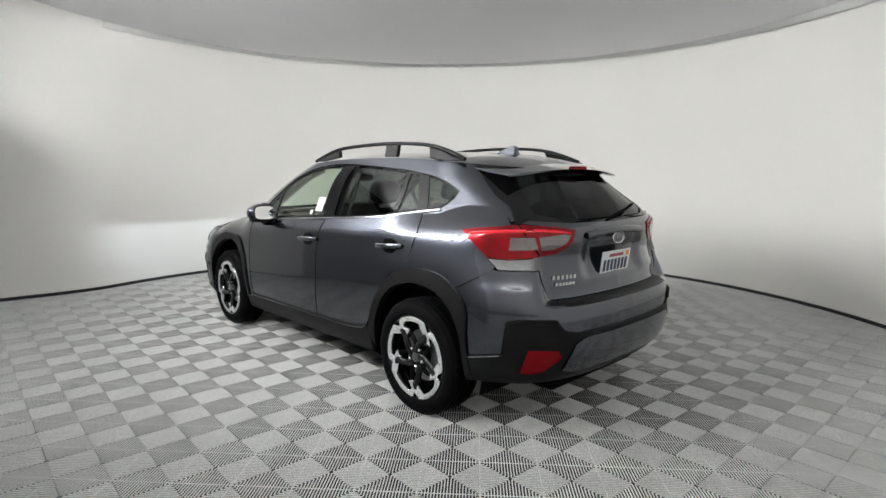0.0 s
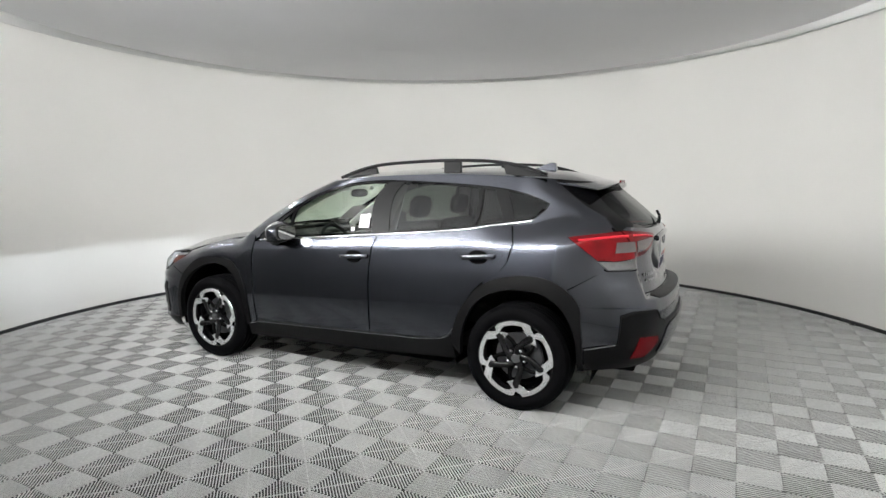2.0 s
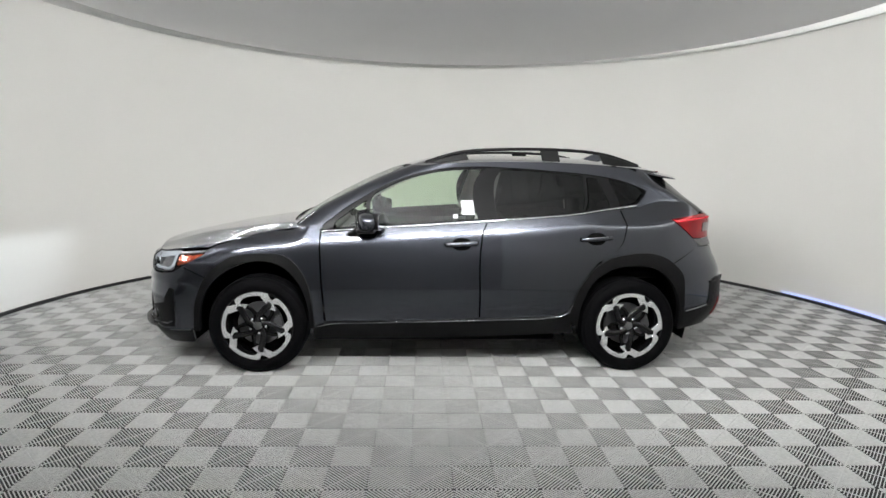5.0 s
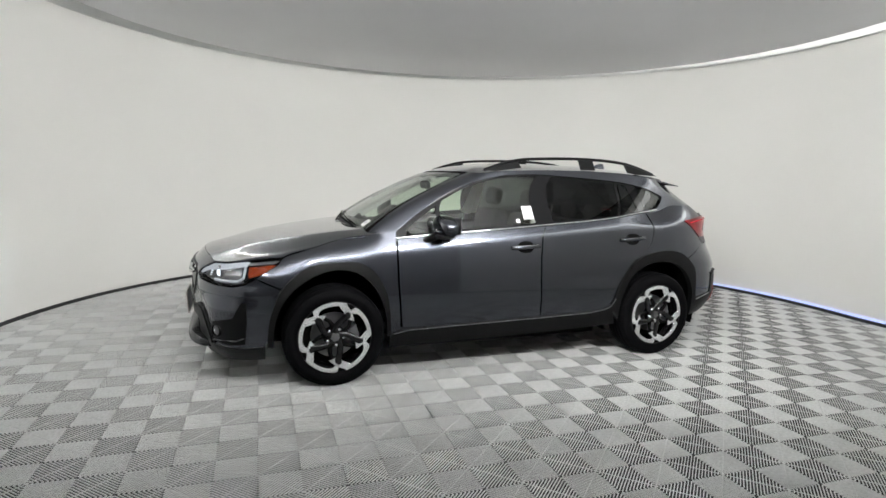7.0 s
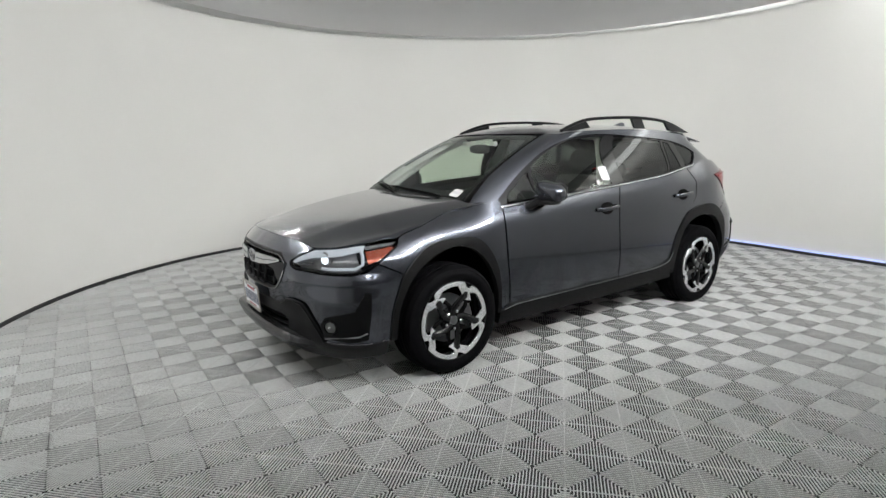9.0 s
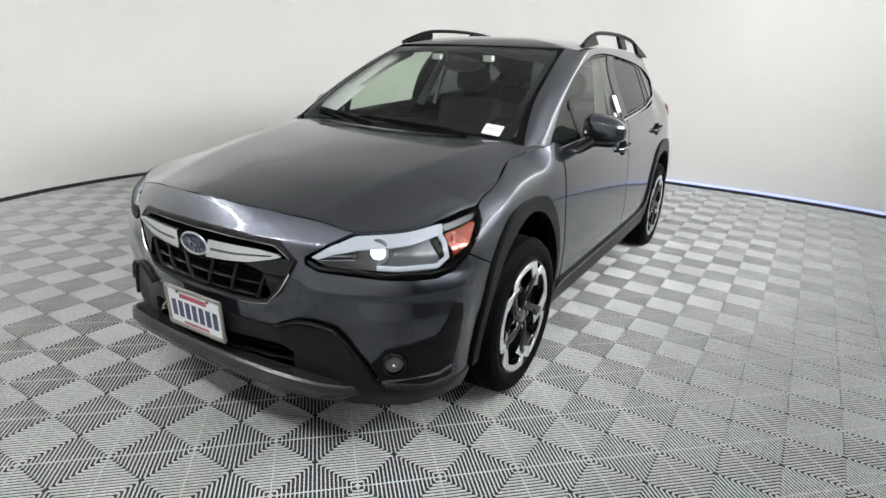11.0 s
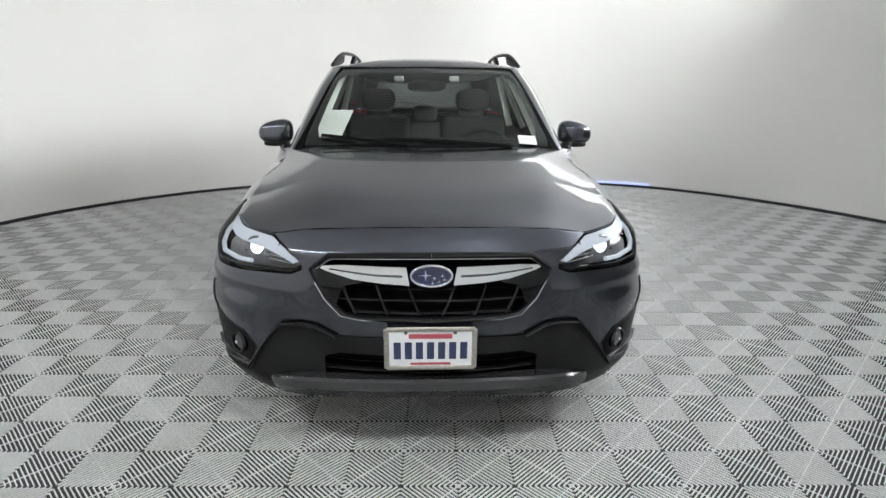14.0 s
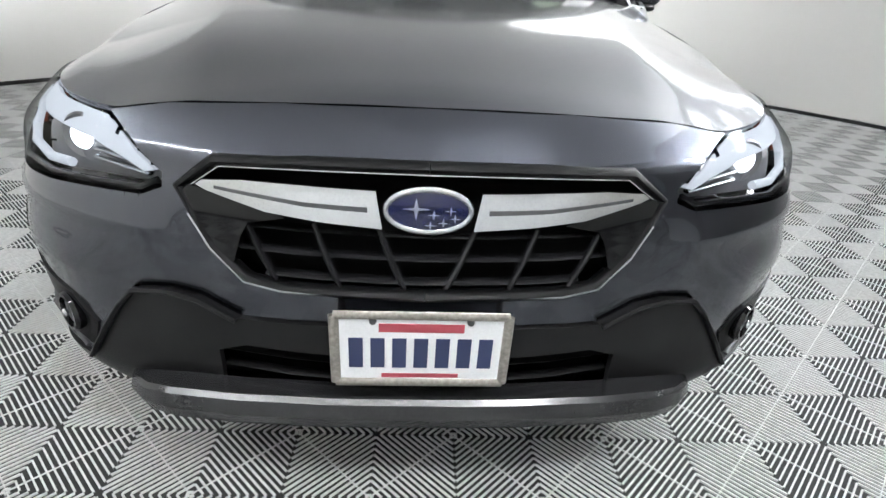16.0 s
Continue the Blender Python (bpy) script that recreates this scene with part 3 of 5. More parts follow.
hood_rim = np.array([tub(*p) for p in on(tub, *fs((0, 0.8738), (0.1, 0.8733), (0.2, 0.8708), (0.3, 0.8658), (0.4, 0.8588), (0.5, 0.8465), (0.572, 0.8345)), *xs((1.98, 0.846), (1.892, 0.86), (1.80, 0.867), (1.705, 0.873), (1.64, 0.878)), *xs(*SEAM[:-1][::-1]))])
hood_rim = np.array(curve(hood_rim, 4))
turn_at = int(np.argmin(abs(hood_rim[:, 0] - 1.64) + (hood_rim[:, 1] < 0.5)))
side_rim = np.array([(p[0], (HOOD_MID(p[0]) - 0.004 - p[2]) / hood_fall(p[0], p[1])) for p in hood_rim[turn_at:]])
drop_fit = np.polyfit(side_rim[:, 0] - 1.3, side_rim[:, 1], 3)


def hood_drop(x):
    return float(np.polyval(drop_fit, min(max(x, 0.97), 1.66) - 1.3))


front_rim = hood_rim[:turn_at + 1]
front_rim = front_rim[np.r_[True, np.diff(front_rim[:, 1]) > 1e-4]]
rim_miss = np.array([p[2] - hood_base(p[0], p[1]) for p in front_rim])
rim_miss = np.convolve(np.r_[rim_miss[2], rim_miss[1], rim_miss, rim_miss[-1], rim_miss[-1]], [0.1, 0.2, 0.4, 0.2, 0.1], "valid")


def hood_surf(a, b):
    """a ahead, b across. The front edge bends down to meet the nose and the lamps."""
    x, y = a, b
    edge = float(np.interp(abs(y), front_rim[:, 1], front_rim[:, 0]))
    miss = float(np.interp(abs(y), front_rim[:, 1], rim_miss))
    return np.array([x, y, hood_base(x, y) + miss * math.exp(-((edge - x) / 0.24) ** 2)])


hood_line = [(p[0] - 0.001, p[1]) for p in hood_rim[:25]] + [(p[0], p[1] - 0.002) for p in hood_rim[25:]] + [(1.06, 0.5), (1.125, 0.25), (1.14, 0)]
hood = part("hood", whole(panel(hood_surf, hood_line[::-1], 0.03, 0.03)), PAINT, car, "smooth grey metallic hood with two creases")

# -- wheel arches --
def ring_arc(cx, r, a0, a1, n=26, squash=1.0):
    return [(cx + r * math.cos(radians(a0 + (a1 - a0) * k / n)), WZ + r * squash * math.sin(radians(a0 + (a1 - a0) * k / n))) for k in range(n + 1)]


ARCH_F = curve([(1.75, 0.30), (1.738, 0.45), (1.716, 0.544), (1.655, 0.682), (1.525, 0.799), (1.414, 0.838), (1.269, 0.846), (1.126, 0.833), (1.029, 0.757), (0.962, 0.633), (0.935, 0.484), (0.922, 0.32)], 4)
ARCH_R = curve([(-0.885, 0.40), (-0.914, 0.515), (-0.96, 0.627), (-1.049, 0.744), (-1.1, 0.79), (-1.185, 0.836), (-1.326, 0.866), (-1.474, 0.869), (-1.585, 0.836), (-1.68, 0.765), (-1.729, 0.689), (-1.738, 0.555), (-1.745, 0.457), (-1.752, 0.31)], 4)
IN_F = curve([(1.71, 0.30), (1.70, 0.45), (1.665, 0.56), (1.60, 0.655), (1.53, 0.715), (1.44, 0.764), (1.35, 0.79), (1.26, 0.795), (1.15, 0.765), (1.06, 0.69), (1.0, 0.59), (0.962, 0.468), (0.95, 0.32)], 3)
IN_R = curve([(-0.955, 0.32), (-0.964, 0.45), (-0.988, 0.54), (-1.05, 0.66), (-1.144, 0.736), (-1.274, 0.777), (-1.404, 0.78), (-1.515, 0.757), (-1.609, 0.692), (-1.672, 0.6), (-1.706, 0.487), (-1.715, 0.31)], 3)
arch_front = panel(tub, on(tub, *xs(*ARCH_F), *xs(*IN_F[::-1])), out=0.012, lip=0.045)
arch_rear = panel(tub, on(tub, *xs(*ARCH_R), *xs(*IN_R[::-1])), out=0.012, lip=0.045)
both_sides("front_arch_cladding", arch_front, CLAD, TWO, "black textured plastic wheel arch trim")
both_sides("rear_arch_cladding", arch_rear, CLAD, TWO, "black textured plastic wheel arch trim")

# -- fenders, doors, quarters --
fender = panel(tub, on(tub, *xs(*SEAM), *xs((1.675, 0.832), (1.81, 0.757), (1.662, 0.685)), *xs(*[p for p in ARCH_F if 0.325 < p[1] and p[0] < 1.66]), *xs((0.93, 0.33), (0.855, 0.34), (0.86, 0.445), (0.879, 0.68), (0.888, 0.889), (0.884, 1.034), (0.93, 1.045))))
both_sides("front_fender", fender, PAINT, TWO)

BELT = [(0.873, 0.99), (0.42, 1.029), (-0.278, 1.08), (-0.857, 1.124), (-1.166, 1.166), (-1.388, 1.197)]
belt_z = Spline([-p[0] for p in BELT], [p[1] for p in BELT])
front_doors, rear_doors = [], []
for side in (1, -1):
    fd = panel(tub, on(tub, *xs((0.872, belt_z(-0.872)), (0.876, 0.889), (0.867, 0.68), (0.848, 0.445), (0.84, 0.37), (0.45, 0.378), (0.06, 0.388), (-0.237, 0.395), (-0.238, 0.534), (-0.232, 0.73), (-0.233, 0.847), (-0.248, 0.998), (-0.282, 1.078), (0.06, belt_z(-0.06)), (0.42, belt_z(-0.42)))))
    rd = panel(tub, on(tub, *xs((-0.292, 1.078), (-0.258, 0.998), (-0.243, 0.847), (-0.242, 0.73), (-0.248, 0.534), (-0.247, 0.395), (-0.68, 0.408), (-0.80, 0.42), (-0.865, 0.45), (-0.918, 0.525), (-0.965, 0.645), (-1.04, 0.752), (-1.10, 0.812), (-1.215, 0.883), (-1.262, 0.945), (-1.292, 1.066), (-1.258, belt_z(1.258)), (-0.857, belt_z(0.857)))))
    front_doors.append(part("front_door", fd if side > 0 else flipped(fd), PAINT, car, "closed grey front door"))
    rear_doors.append(part("rear_door", rd if side > 0 else flipped(rd), PAINT, car, "closed grey rear door"))

quarter_low = panel(tub, on(tub, *xs((-1.266, 1.19), (-1.3, 1.236), (-1.5, 1.238), (-1.78, 1.236), (-1.84, 1.2), (-1.885, 1.148), (-1.755, 1.13), (-1.63, 1.113), (-1.722, 1.046), (-1.805, 0.982), (-1.853, 0.93), (-1.809, 0.895), (-1.642, 0.800)), *xs(*[p for p in ARCH_R[::-1] if -1.64 < p[0] < -1.11]), *xs((-1.107, 0.815), (-1.222, 0.888), (-1.27, 0.948), (-1.301, 1.066))))

# -- sills --
sill = panel(tub, on(tub, *xs((0.93, 0.325), (0.84, 0.36), (0.45, 0.37), (0.06, 0.38), (-0.24, 0.387), (-0.68, 0.4), (-0.82, 0.418), (-0.885, 0.45), (-0.925, 0.29), (-0.397, 0.268), (0.288, 0.252), (0.93, 0.235))), out=0.014, lip=0.06)
both_sides("sill_cladding", sill, CLAD, TWO, "black plastic sill trim")
sill_line = sweep([tub(*on(tub, ("x", x, z))[0]) + np.array((0, 0.016, 0)) for x, z in ((0.9, 0.333), (0.8, 0.356), (0.45, 0.366), (0.06, 0.376), (-0.24, 0.383), (-0.68, 0.396), (-0.82, 0.415), (-0.875, 0.44), (-0.91, 0.50))], (0.002, 0.0025), 6)
both_sides("sill_strip", sill_line, SILVER, TWO, "thin shiny strip along the sill")

# -- front bumper --
GRILLE = [(0, 0.80), (0.36, 0.79), (0.43, 0.735), (0.376, 0.624), (0.314, 0.566), (0.247, 0.556), (0, 0.558)]
LAMP_LOW = xs((1.675, 0.834), (1.74, 0.80), (1.808, 0.762), (1.886, 0.716), (1.95, 0.703)) + fs((0.70, 0.704), (0.60, 0.71), (0.495, 0.714), (0.458, 0.732))
bumper = panel(tub, on(tub, *fs((0, 0.8728), (0.25, 0.868), (0.45, 0.853), (0.565, 0.832)), *fs((0.51, 0.798), (0.448, 0.752), (0.452, 0.726), (0.495, 0.707), (0.60, 0.703), (0.70, 0.697)), *xs((1.95, 0.696), (1.884, 0.71), (1.813, 0.7525), (1.6665, 0.681)),
    *xs(*[p for p in ARCH_F[::-1] if p[0] > 1.665 and p[1] > 0.31]), *xs((1.762, 0.308), (1.93, 0.302)), *fs((0.70, 0.31), (0.64, 0.40), (0.585, 0.475), (0.545, 0.517), (0.466, 0.531), (0.409, 0.526), (0.336, 0.492), (0, 0.506)), *fs(*GRILLE[::-1])), 0.03, 0.02)
front_bumper = part("front_bumper", whole(bumper), PAINT, car, "grey painted front bumper")
low_clad = panel(tub, on(tub, *fs((0, 0.502), (0.336, 0.488), (0.409, 0.522), (0.466, 0.527), (0.54, 0.513), (0.58, 0.472), (0.635, 0.395), (0.695, 0.305)), *xs((1.93, 0.297), (1.762, 0.302), (1.76, 0.215), (1.95, 0.2)), *fs((0.45, 0.2), (0.39, 0.305), (0.39, 0.40), (0.33, 0.425), (0, 0.425))), out=0.006)
part("lower_bumper_cladding", whole(low_clad), LOWER, car, "black plastic lower front bumper")
clad_ridge = sweep([tub(*p) + np.array((0.012, 0.006, 0)) for p in on(tub, *fs((0.336, 0.487), (0.409, 0.521), (0.466, 0.526), (0.54, 0.512), (0.58, 0.471), (0.635, 0.394), (0.69, 0.31)))], (0.008, 0.006), 6)
both_sides("cladding_edge", clad_ridge, CLAD, TWO)
intake = panel(tub, on(tub, *fs((0, 0.43), (0.34, 0.43), (0.4, 0.4), (0.4, 0.22), (0, 0.22))), out=-0.07, lip=0)
part("lower_intake", whole(intake), MATT, car, "dark lower air intake")
for z in (0.345, 0.385):
    part("intake_slat", whole(sweep([tub(*p) - np.array((0.03, 0, 0)) for p in on(tub, *fs((0, z), (0.13, z), (0.26, z), (0.39, z)))], (0.012, 0.006), 6)), CLAD, car)
lip_path = [(2.25, -0.001, 0.306), (2.25, 0.09, 0.306), (2.248, 0.18, 0.306), (2.238, 0.35, 0.307), (2.222, 0.47, 0.308), (2.195, 0.53, 0.3), (2.15, 0.575, 0.288), (2.09, 0.605, 0.275)]
lip_section = [(-0.05, 0.030), (0.004, 0.034), (0.014, 0.026), (0.02, -0.004), (0.008, -0.034), (-0.05, -0.038)]
part("front_skid_lip", whole(rail_piece(lip_path, lip_section, [1, 1, 1, 1, 1, 0.9, 0.75, 0.45])), LIP, car, "dark satin grey skid lip under the front bumper")
part("bumper_beam", soft_box(1.95, 2.08, -0.5, 0.5, 0.28, 0.56, 0.01), MATT, car, "black beam behind the front bumper")
part("bumper_undertray", soft_box(1.85, 2.21, -0.5, 0.5, 0.262, 0.285, 0.008), MATT, car, "black tray under the front bumper")
# fog lamps and side vents
pocket = panel(tub, on(tub, *fs((0.705, 0.46), (0.66, 0.40), (0.685, 0.335)), *xs((1.97, 0.315), (1.885, 0.33), (1.872, 0.47), (1.868, 0.60), (1.90, 0.607), (1.955, 0.50))), out=0.004, lip=0.01)
both_sides("fog_lamp_bezel", pocket, CLAD, TWO, "black plastic fog lamp bezel")
fog_mid = tub(*on(tub, ("f", 0.725, 0.405))[0])
fog_pose = Matrix.Translation(Vector(fog_mid) + Vector((0.004, 0.004, 0))) @ Matrix.Rotation(radians(-48), 4, "Z")
fog_cup = moved(lathe([(0.042, -0.01), (0.045, 0.004), (0.041, 0.012), (0.034, 0.012), (0.032, 0.0)], 32, closed=False), fog_pose)
fog_glass = moved(lathe([(0.033, -0.002), (0.027, 0.004), (0.02, 0.003), (0.012, 0.007), (0.001, 0.008)], 24), fog_pose)
for m in (1, -1):
    cup = part("fog_lamp", fog_cup if m > 0 else flipped(fog_cup), GLOSS, car, "round clear fog lamp")
    part("fog_lens", fog_glass if m > 0 else flipped(fog_glass), CLEAR_LAMP, cup)
    part("fog_bulb", moved(blob(0, 0, 0, 0.009, 0.006, 0.009, 2), fog_pose @ pose(0, 0.014, 0)) if m > 0 else flipped(moved(blob(0, 0, 0, 0.009, 0.006, 0.009, 2), fog_pose @ pose(0, 0.014, 0))), CHROME, cup)
trim_bar = sweep([tub(*p) + np.array((0.01, 0.008, 0)) for p in on(tub, *fs((0.69, 0.335)), *xs((1.93, 0.35), (1.885, 0.37)))], (0.006, 0.004), 6)
both_sides("fog_trim", trim_bar, SATIN, TWO)

# -- grille --
def nose(y, z, out=0.0):
    """A place on the nose, out metres before the surface."""
    p = tub(*on(tub, ("f", abs(y), z))[0])
    return np.array((p[0] + out, math.copysign(p[1], y) if y else 0.0, z))


back = panel(tub, on(tub, *fs((0, 0.80), (0.36, 0.79), (0.43, 0.735), (0.376, 0.624), (0.314, 0.566), (0.247, 0.556), (0, 0.556))), out=-0.06, lip=0)
grille = part("grille", whole(back), MATT, car, "gloss black hexagonal grille with chrome wings")
rim_line = [nose(y, z, -0.008) for y, z in ((0, 0.792), (0.18, 0.79), (0.355, 0.782), (0.42, 0.733), (0.368, 0.626), (0.31, 0.573), (0.25, 0.564), (0.12, 0.564), (0, 0.564))]
part("grille_frame", whole(sweep(rim_line, (0.011, 0.016), 8, up=(1, 0, 0))), CLAD, grille, "black grille surround")
lower_rim = [nose(y, z, 0.006) for y, z in ((0.405, 0.69), (0.372, 0.63), (0.318, 0.572), (0.25, 0.562), (0, 0.561))]
part("grille_edge", whole(sweep(lower_rim, (0.003, 0.003), 6, up=(1, 0, 0))), SILVER, grille, "thin chrome edge of the grille")
upper_rim = [nose(y, z, 0.0) for y, z in ((0, 0.783), (0.18, 0.781), (0.345, 0.774), (0.405, 0.733))]
part("grille_edge", whole(sweep(upper_rim, (0.0022, 0.0022), 6, up=(1, 0, 0))), SILVER, grille)
for z, w in ((0.674, 0.345), (0.63, 0.33), (0.584, 0.28)):
    part("grille_bar", whole(sweep([nose(y * w, z, -0.024) for y in (0, 0.33, 0.66, 1.0)], (0.014, 0.005), 8)), GRILLE_BLACK, grille)
cheek = panel(tub, on(tub, *fs((0.235, 0.7), (0.262, 0.708), (0.36, 0.733), (0.40, 0.738), (0.412, 0.728), (0.362, 0.626), (0.335, 0.6), (0.315, 0.66), (0.30, 0.685))), 0.02, 0.012, out=0.002, lip=0.02)
both_sides("grille_corner", cheek, GLOSS, (grille, grille), "gloss black corner of the grille")
for y0, y1 in ((0.036, 0.083), (0.15, 0.19), (0.262, 0.312)):
    for m in (1, -1):
        part("grille_strut", sweep([nose(m * y0, 0.572, -0.018), nose(m * (y0 + y1) / 2, 0.628, -0.014), nose(m * y1, 0.69, -0.018)], (0.012, 0.007), 8, up=(0, 1, 0)), GRILLE_BLACK, grille)
wing_line = [(0.085, 0.757), (0.2, 0.7585), (0.30, 0.758), (0.366, 0.752), (0.378, 0.744), (0.36, 0.737), (0.262, 0.712), (0.17, 0.703), (0.074, 0.697)]
wing = panel(tub, on(tub, *fs(*wing_line)), 0.02, 0.012, out=0.016, lip=0.02)
groove = panel(tub, on(tub, *fs((0.098, 0.7315), (0.2, 0.7335), (0.345, 0.7455), (0.345, 0.741), (0.2, 0.727), (0.098, 0.7235))), 0.02, 0.012, out=0.0175, lip=0.002)
for m in (1, -1):
    w = part("grille_wing", wing if m > 0 else flipped(wing), SILVER, grille, "satin silver grille wing")
    part("wing_groove", groove if m > 0 else flipped(groove), SATIN, w)


def badge(middle, normal_turn, a, b, tilt=0.0):
    """An oval badge: chrome rim, field, and six star shapes. Returns the pieces, lying in the y-z plane facing +x."""
    m = Matrix.Translation(middle) @ Matrix.Rotation(radians(normal_turn), 4, "Z") @ Matrix.Rotation(radians(tilt), 4, "Y")
    oval = [(a * math.cos(2 * math.pi * k / 40), b * math.sin(2 * math.pi * k / 40)) for k in range(40)]
    field = moved(slab([(p * 0.93, q * 0.9) for p, q in oval], lambda p, q, h: (h, p, q), 0.006), m)
    ringp = moved(sweep([(0.006, p * 0.96, q * 0.95) for p, q in oval + oval[:2]], (0.005, 0.004), 8, up=(1, 0, 0)), m)

    def star(cx, cz, r):
        pts = [(cx + (r if k % 2 == 0 else r * 0.22) * math.cos(math.pi * k / 4 + math.pi / 2) * 1.25, cz + (r if k % 2 == 0 else r * 0.22) * math.sin(math.pi * k / 4 + math.pi / 2) * (1 if k % 4 == 0 else 0.8)) for k in range(8)]
        return moved(slab(pts, lambda p, q, h: (0.006 + h, p, q), 0.003), m)
    stars = [star(-0.28 * a, 0.1 * b, 0.5 * b), star(0.12 * a, -0.15 * b, 0.24 * b), star(0.5 * a, 0.05 * b, 0.22 * b), star(0.6 * a, -0.3 * b, 0.22 * b), star(0.34 * a, -0.5 * b, 0.22 * b), star(0.05 * a, -0.62 * b, 0.24 * b)]
    return field, ringp, stars


field, ringp, stars = badge((2.246, 0, 0.727), 0, 0.073, 0.039)
emblem = part("front_badge", field, BLUE, car, "oval blue badge with a chrome rim and star shapes")
part("badge_rim", ringp, CHROME, emblem)
for s in stars:
    part("badge_star", s, CHROME, emblem)


def number_plate(middle, yaw, tilt, w, h, frame_mat, sticker):
    """A white plate with plain bars for its writing, in a worn metal frame. It faces +x before turning."""
    m = Matrix.Translation(middle) @ Matrix.Rotation(radians(yaw), 4, "Z") @ Matrix.Rotation(radians(tilt), 4, "Y")

    def rect(y0, y1, z0, z1, h0, d):
        return moved(slab([(y0, z0), (y1, z0), (y1, z1), (y0, z1)], lambda p, q, s: (h0 + s, p, q), d), m)
    plate = part("number_plate", rect(-w / 2, w / 2, -h / 2, h / 2, 0, 0.003), PLATE_WHITE, car, "white number plate with dark blue characters in a metal frame")
    if frame_mat:
        e = 0.009
        loop = [(-w / 2, -h / 2), (w / 2, -h / 2), (w / 2, h / 2), (-w / 2, h / 2)]
        path = [(0.003, p, q) for p, q in loop]
        for a, b in zip(path, path[1:] + path[:1]):
            part("plate_frame", moved(sweep([a, b], (e, 0.005), 8, up=(1, 0, 0)), m), frame_mat, plate, "worn metal plate frame")
        for y in (-0.085, 0.085):
            part("plate_screw", moved(lathe([(0.007, 0.0), (0.006, 0.004), (0.001, 0.005)], 12), m @ pose(0.003, y, h / 2 - 0.012, 0, 0, -90)), STEEL, plate)
    for k in range(7):
        y = (k - 3) * 0.0385 * w / 0.305
        part("plate_bar", rect(y - 0.0125, y + 0.0125, -0.040, 0.026, 0.003, 0.0012), PLATE_BLUE, plate)
    part("plate_bar", rect(-0.075, 0.075, 0.040, 0.058, 0.003, 0.0012), PLATE_RED, plate)
    part("plate_bar", rect(-0.07, 0.07, -0.063, -0.054, 0.003, 0.0012), PLATE_RED, plate)
    if sticker:
        part("plate_sticker", rect(w / 2 - 0.045, w / 2 - 0.015, h / 2 - 0.04, h / 2 - 0.012, 0.003, 0.0012), ORANGE, plate)
    return plate


number_plate((2.272, -0.004, 0.47), 0, 4, 0.305, 0.15, PLATE_FRAME, False)

# -- headlamps --
lamp_outline = on(tub, *LAMP_TOP, *LAMP_LOW)
lamp_back = panel(tub, lamp_outline, 0.025, 0.015, out=-0.05, lip=0)
lamp_lens = panel(tub, lamp_outline, 0.02, 0.012, out=0.004, lip=0.01)
amber_face = panel(tub, on(tub, *xs((1.855, 0.832), (1.70, 0.848), (1.69, 0.84), (1.80, 0.778), (1.862, 0.757))), 0.015, 0.012, out=-0.02, lip=0.01)
tip_strip = panel(tub, on(tub, *xs((1.85, 0.852), (1.75, 0.861), (1.665, 0.866), (1.70, 0.851), (1.85, 0.838))), 0.015, 0.012, out=-0.012, lip=0.006)
bowl = panel(tub, on(tub, *fs((0.475, 0.752), (0.53, 0.79), (0.585, 0.815)), *xs((1.98, 0.832), (1.90, 0.842), (1.905, 0.725), (1.95, 0.714)), *fs((0.70, 0.715), (0.60, 0.721), (0.497, 0.722), (0.472, 0.735))), 0.02, 0.012, out=-0.042, lip=0)
fin_rows = []
for k in range(4):
    fin_rows.append(sweep([tub(*p) + np.array((-0.022, -0.006, 0)) for p in on(tub, *fs((0.487 + 0.004 * k, 0.738 + 0.013 * k), (0.54, 0.744 + 0.014 * k), (0.60, 0.75 + 0.014 * k)))], (0.008, 0.0045), 6))
guide_band = panel(tub, on(tub, *fs((0.468, 0.752), (0.52, 0.795), (0.575, 0.826)), *xs((1.98, 0.839), (1.892, 0.8528), (1.845, 0.856), (1.865, 0.832), (1.978, 0.809)), *fs((0.60, 0.79), (0.53, 0.765), (0.49, 0.746))), 0.02, 0.012, out=-0.008, lip=0.008)
guide_side = sweep([tub(*p) + np.array((-0.012, -0.014, 0)) for p in on(tub, *xs((1.886, 0.828), (1.888, 0.80), (1.898, 0.755), (1.935, 0.73)), *fs((0.73, 0.727), (0.67, 0.729)))], (0.009, 0.009), 8)
lamp_sill = sweep([tub(*p) + np.array((-0.002, -0.002, 0)) for p in on(tub, *fs((0.462, 0.738), (0.495, 0.72), (0.60, 0.716), (0.70, 0.71)), *xs((1.95, 0.709), (1.886, 0.722), (1.81, 0.768)))], (0.006, 0.006), 6)
proj = tub(*on(tub, ("f", 0.66, 0.772))[0])
proj_pose = Matrix.Translation(Vector(proj) + Vector((-0.035, -0.02, 0))) @ Matrix.Rotation(radians(-75), 4, "Z")
proj_ring = moved(lathe([(0.044, -0.03), (0.045, 0.0), (0.04, 0.006), (0.026, 0.0)], 28, closed=False), proj_pose)
proj_eye = moved(lathe([(0.027, -0.002), (0.023, 0.007), (0.014, 0.012), (0.001, 0.014)], 24), proj_pose)
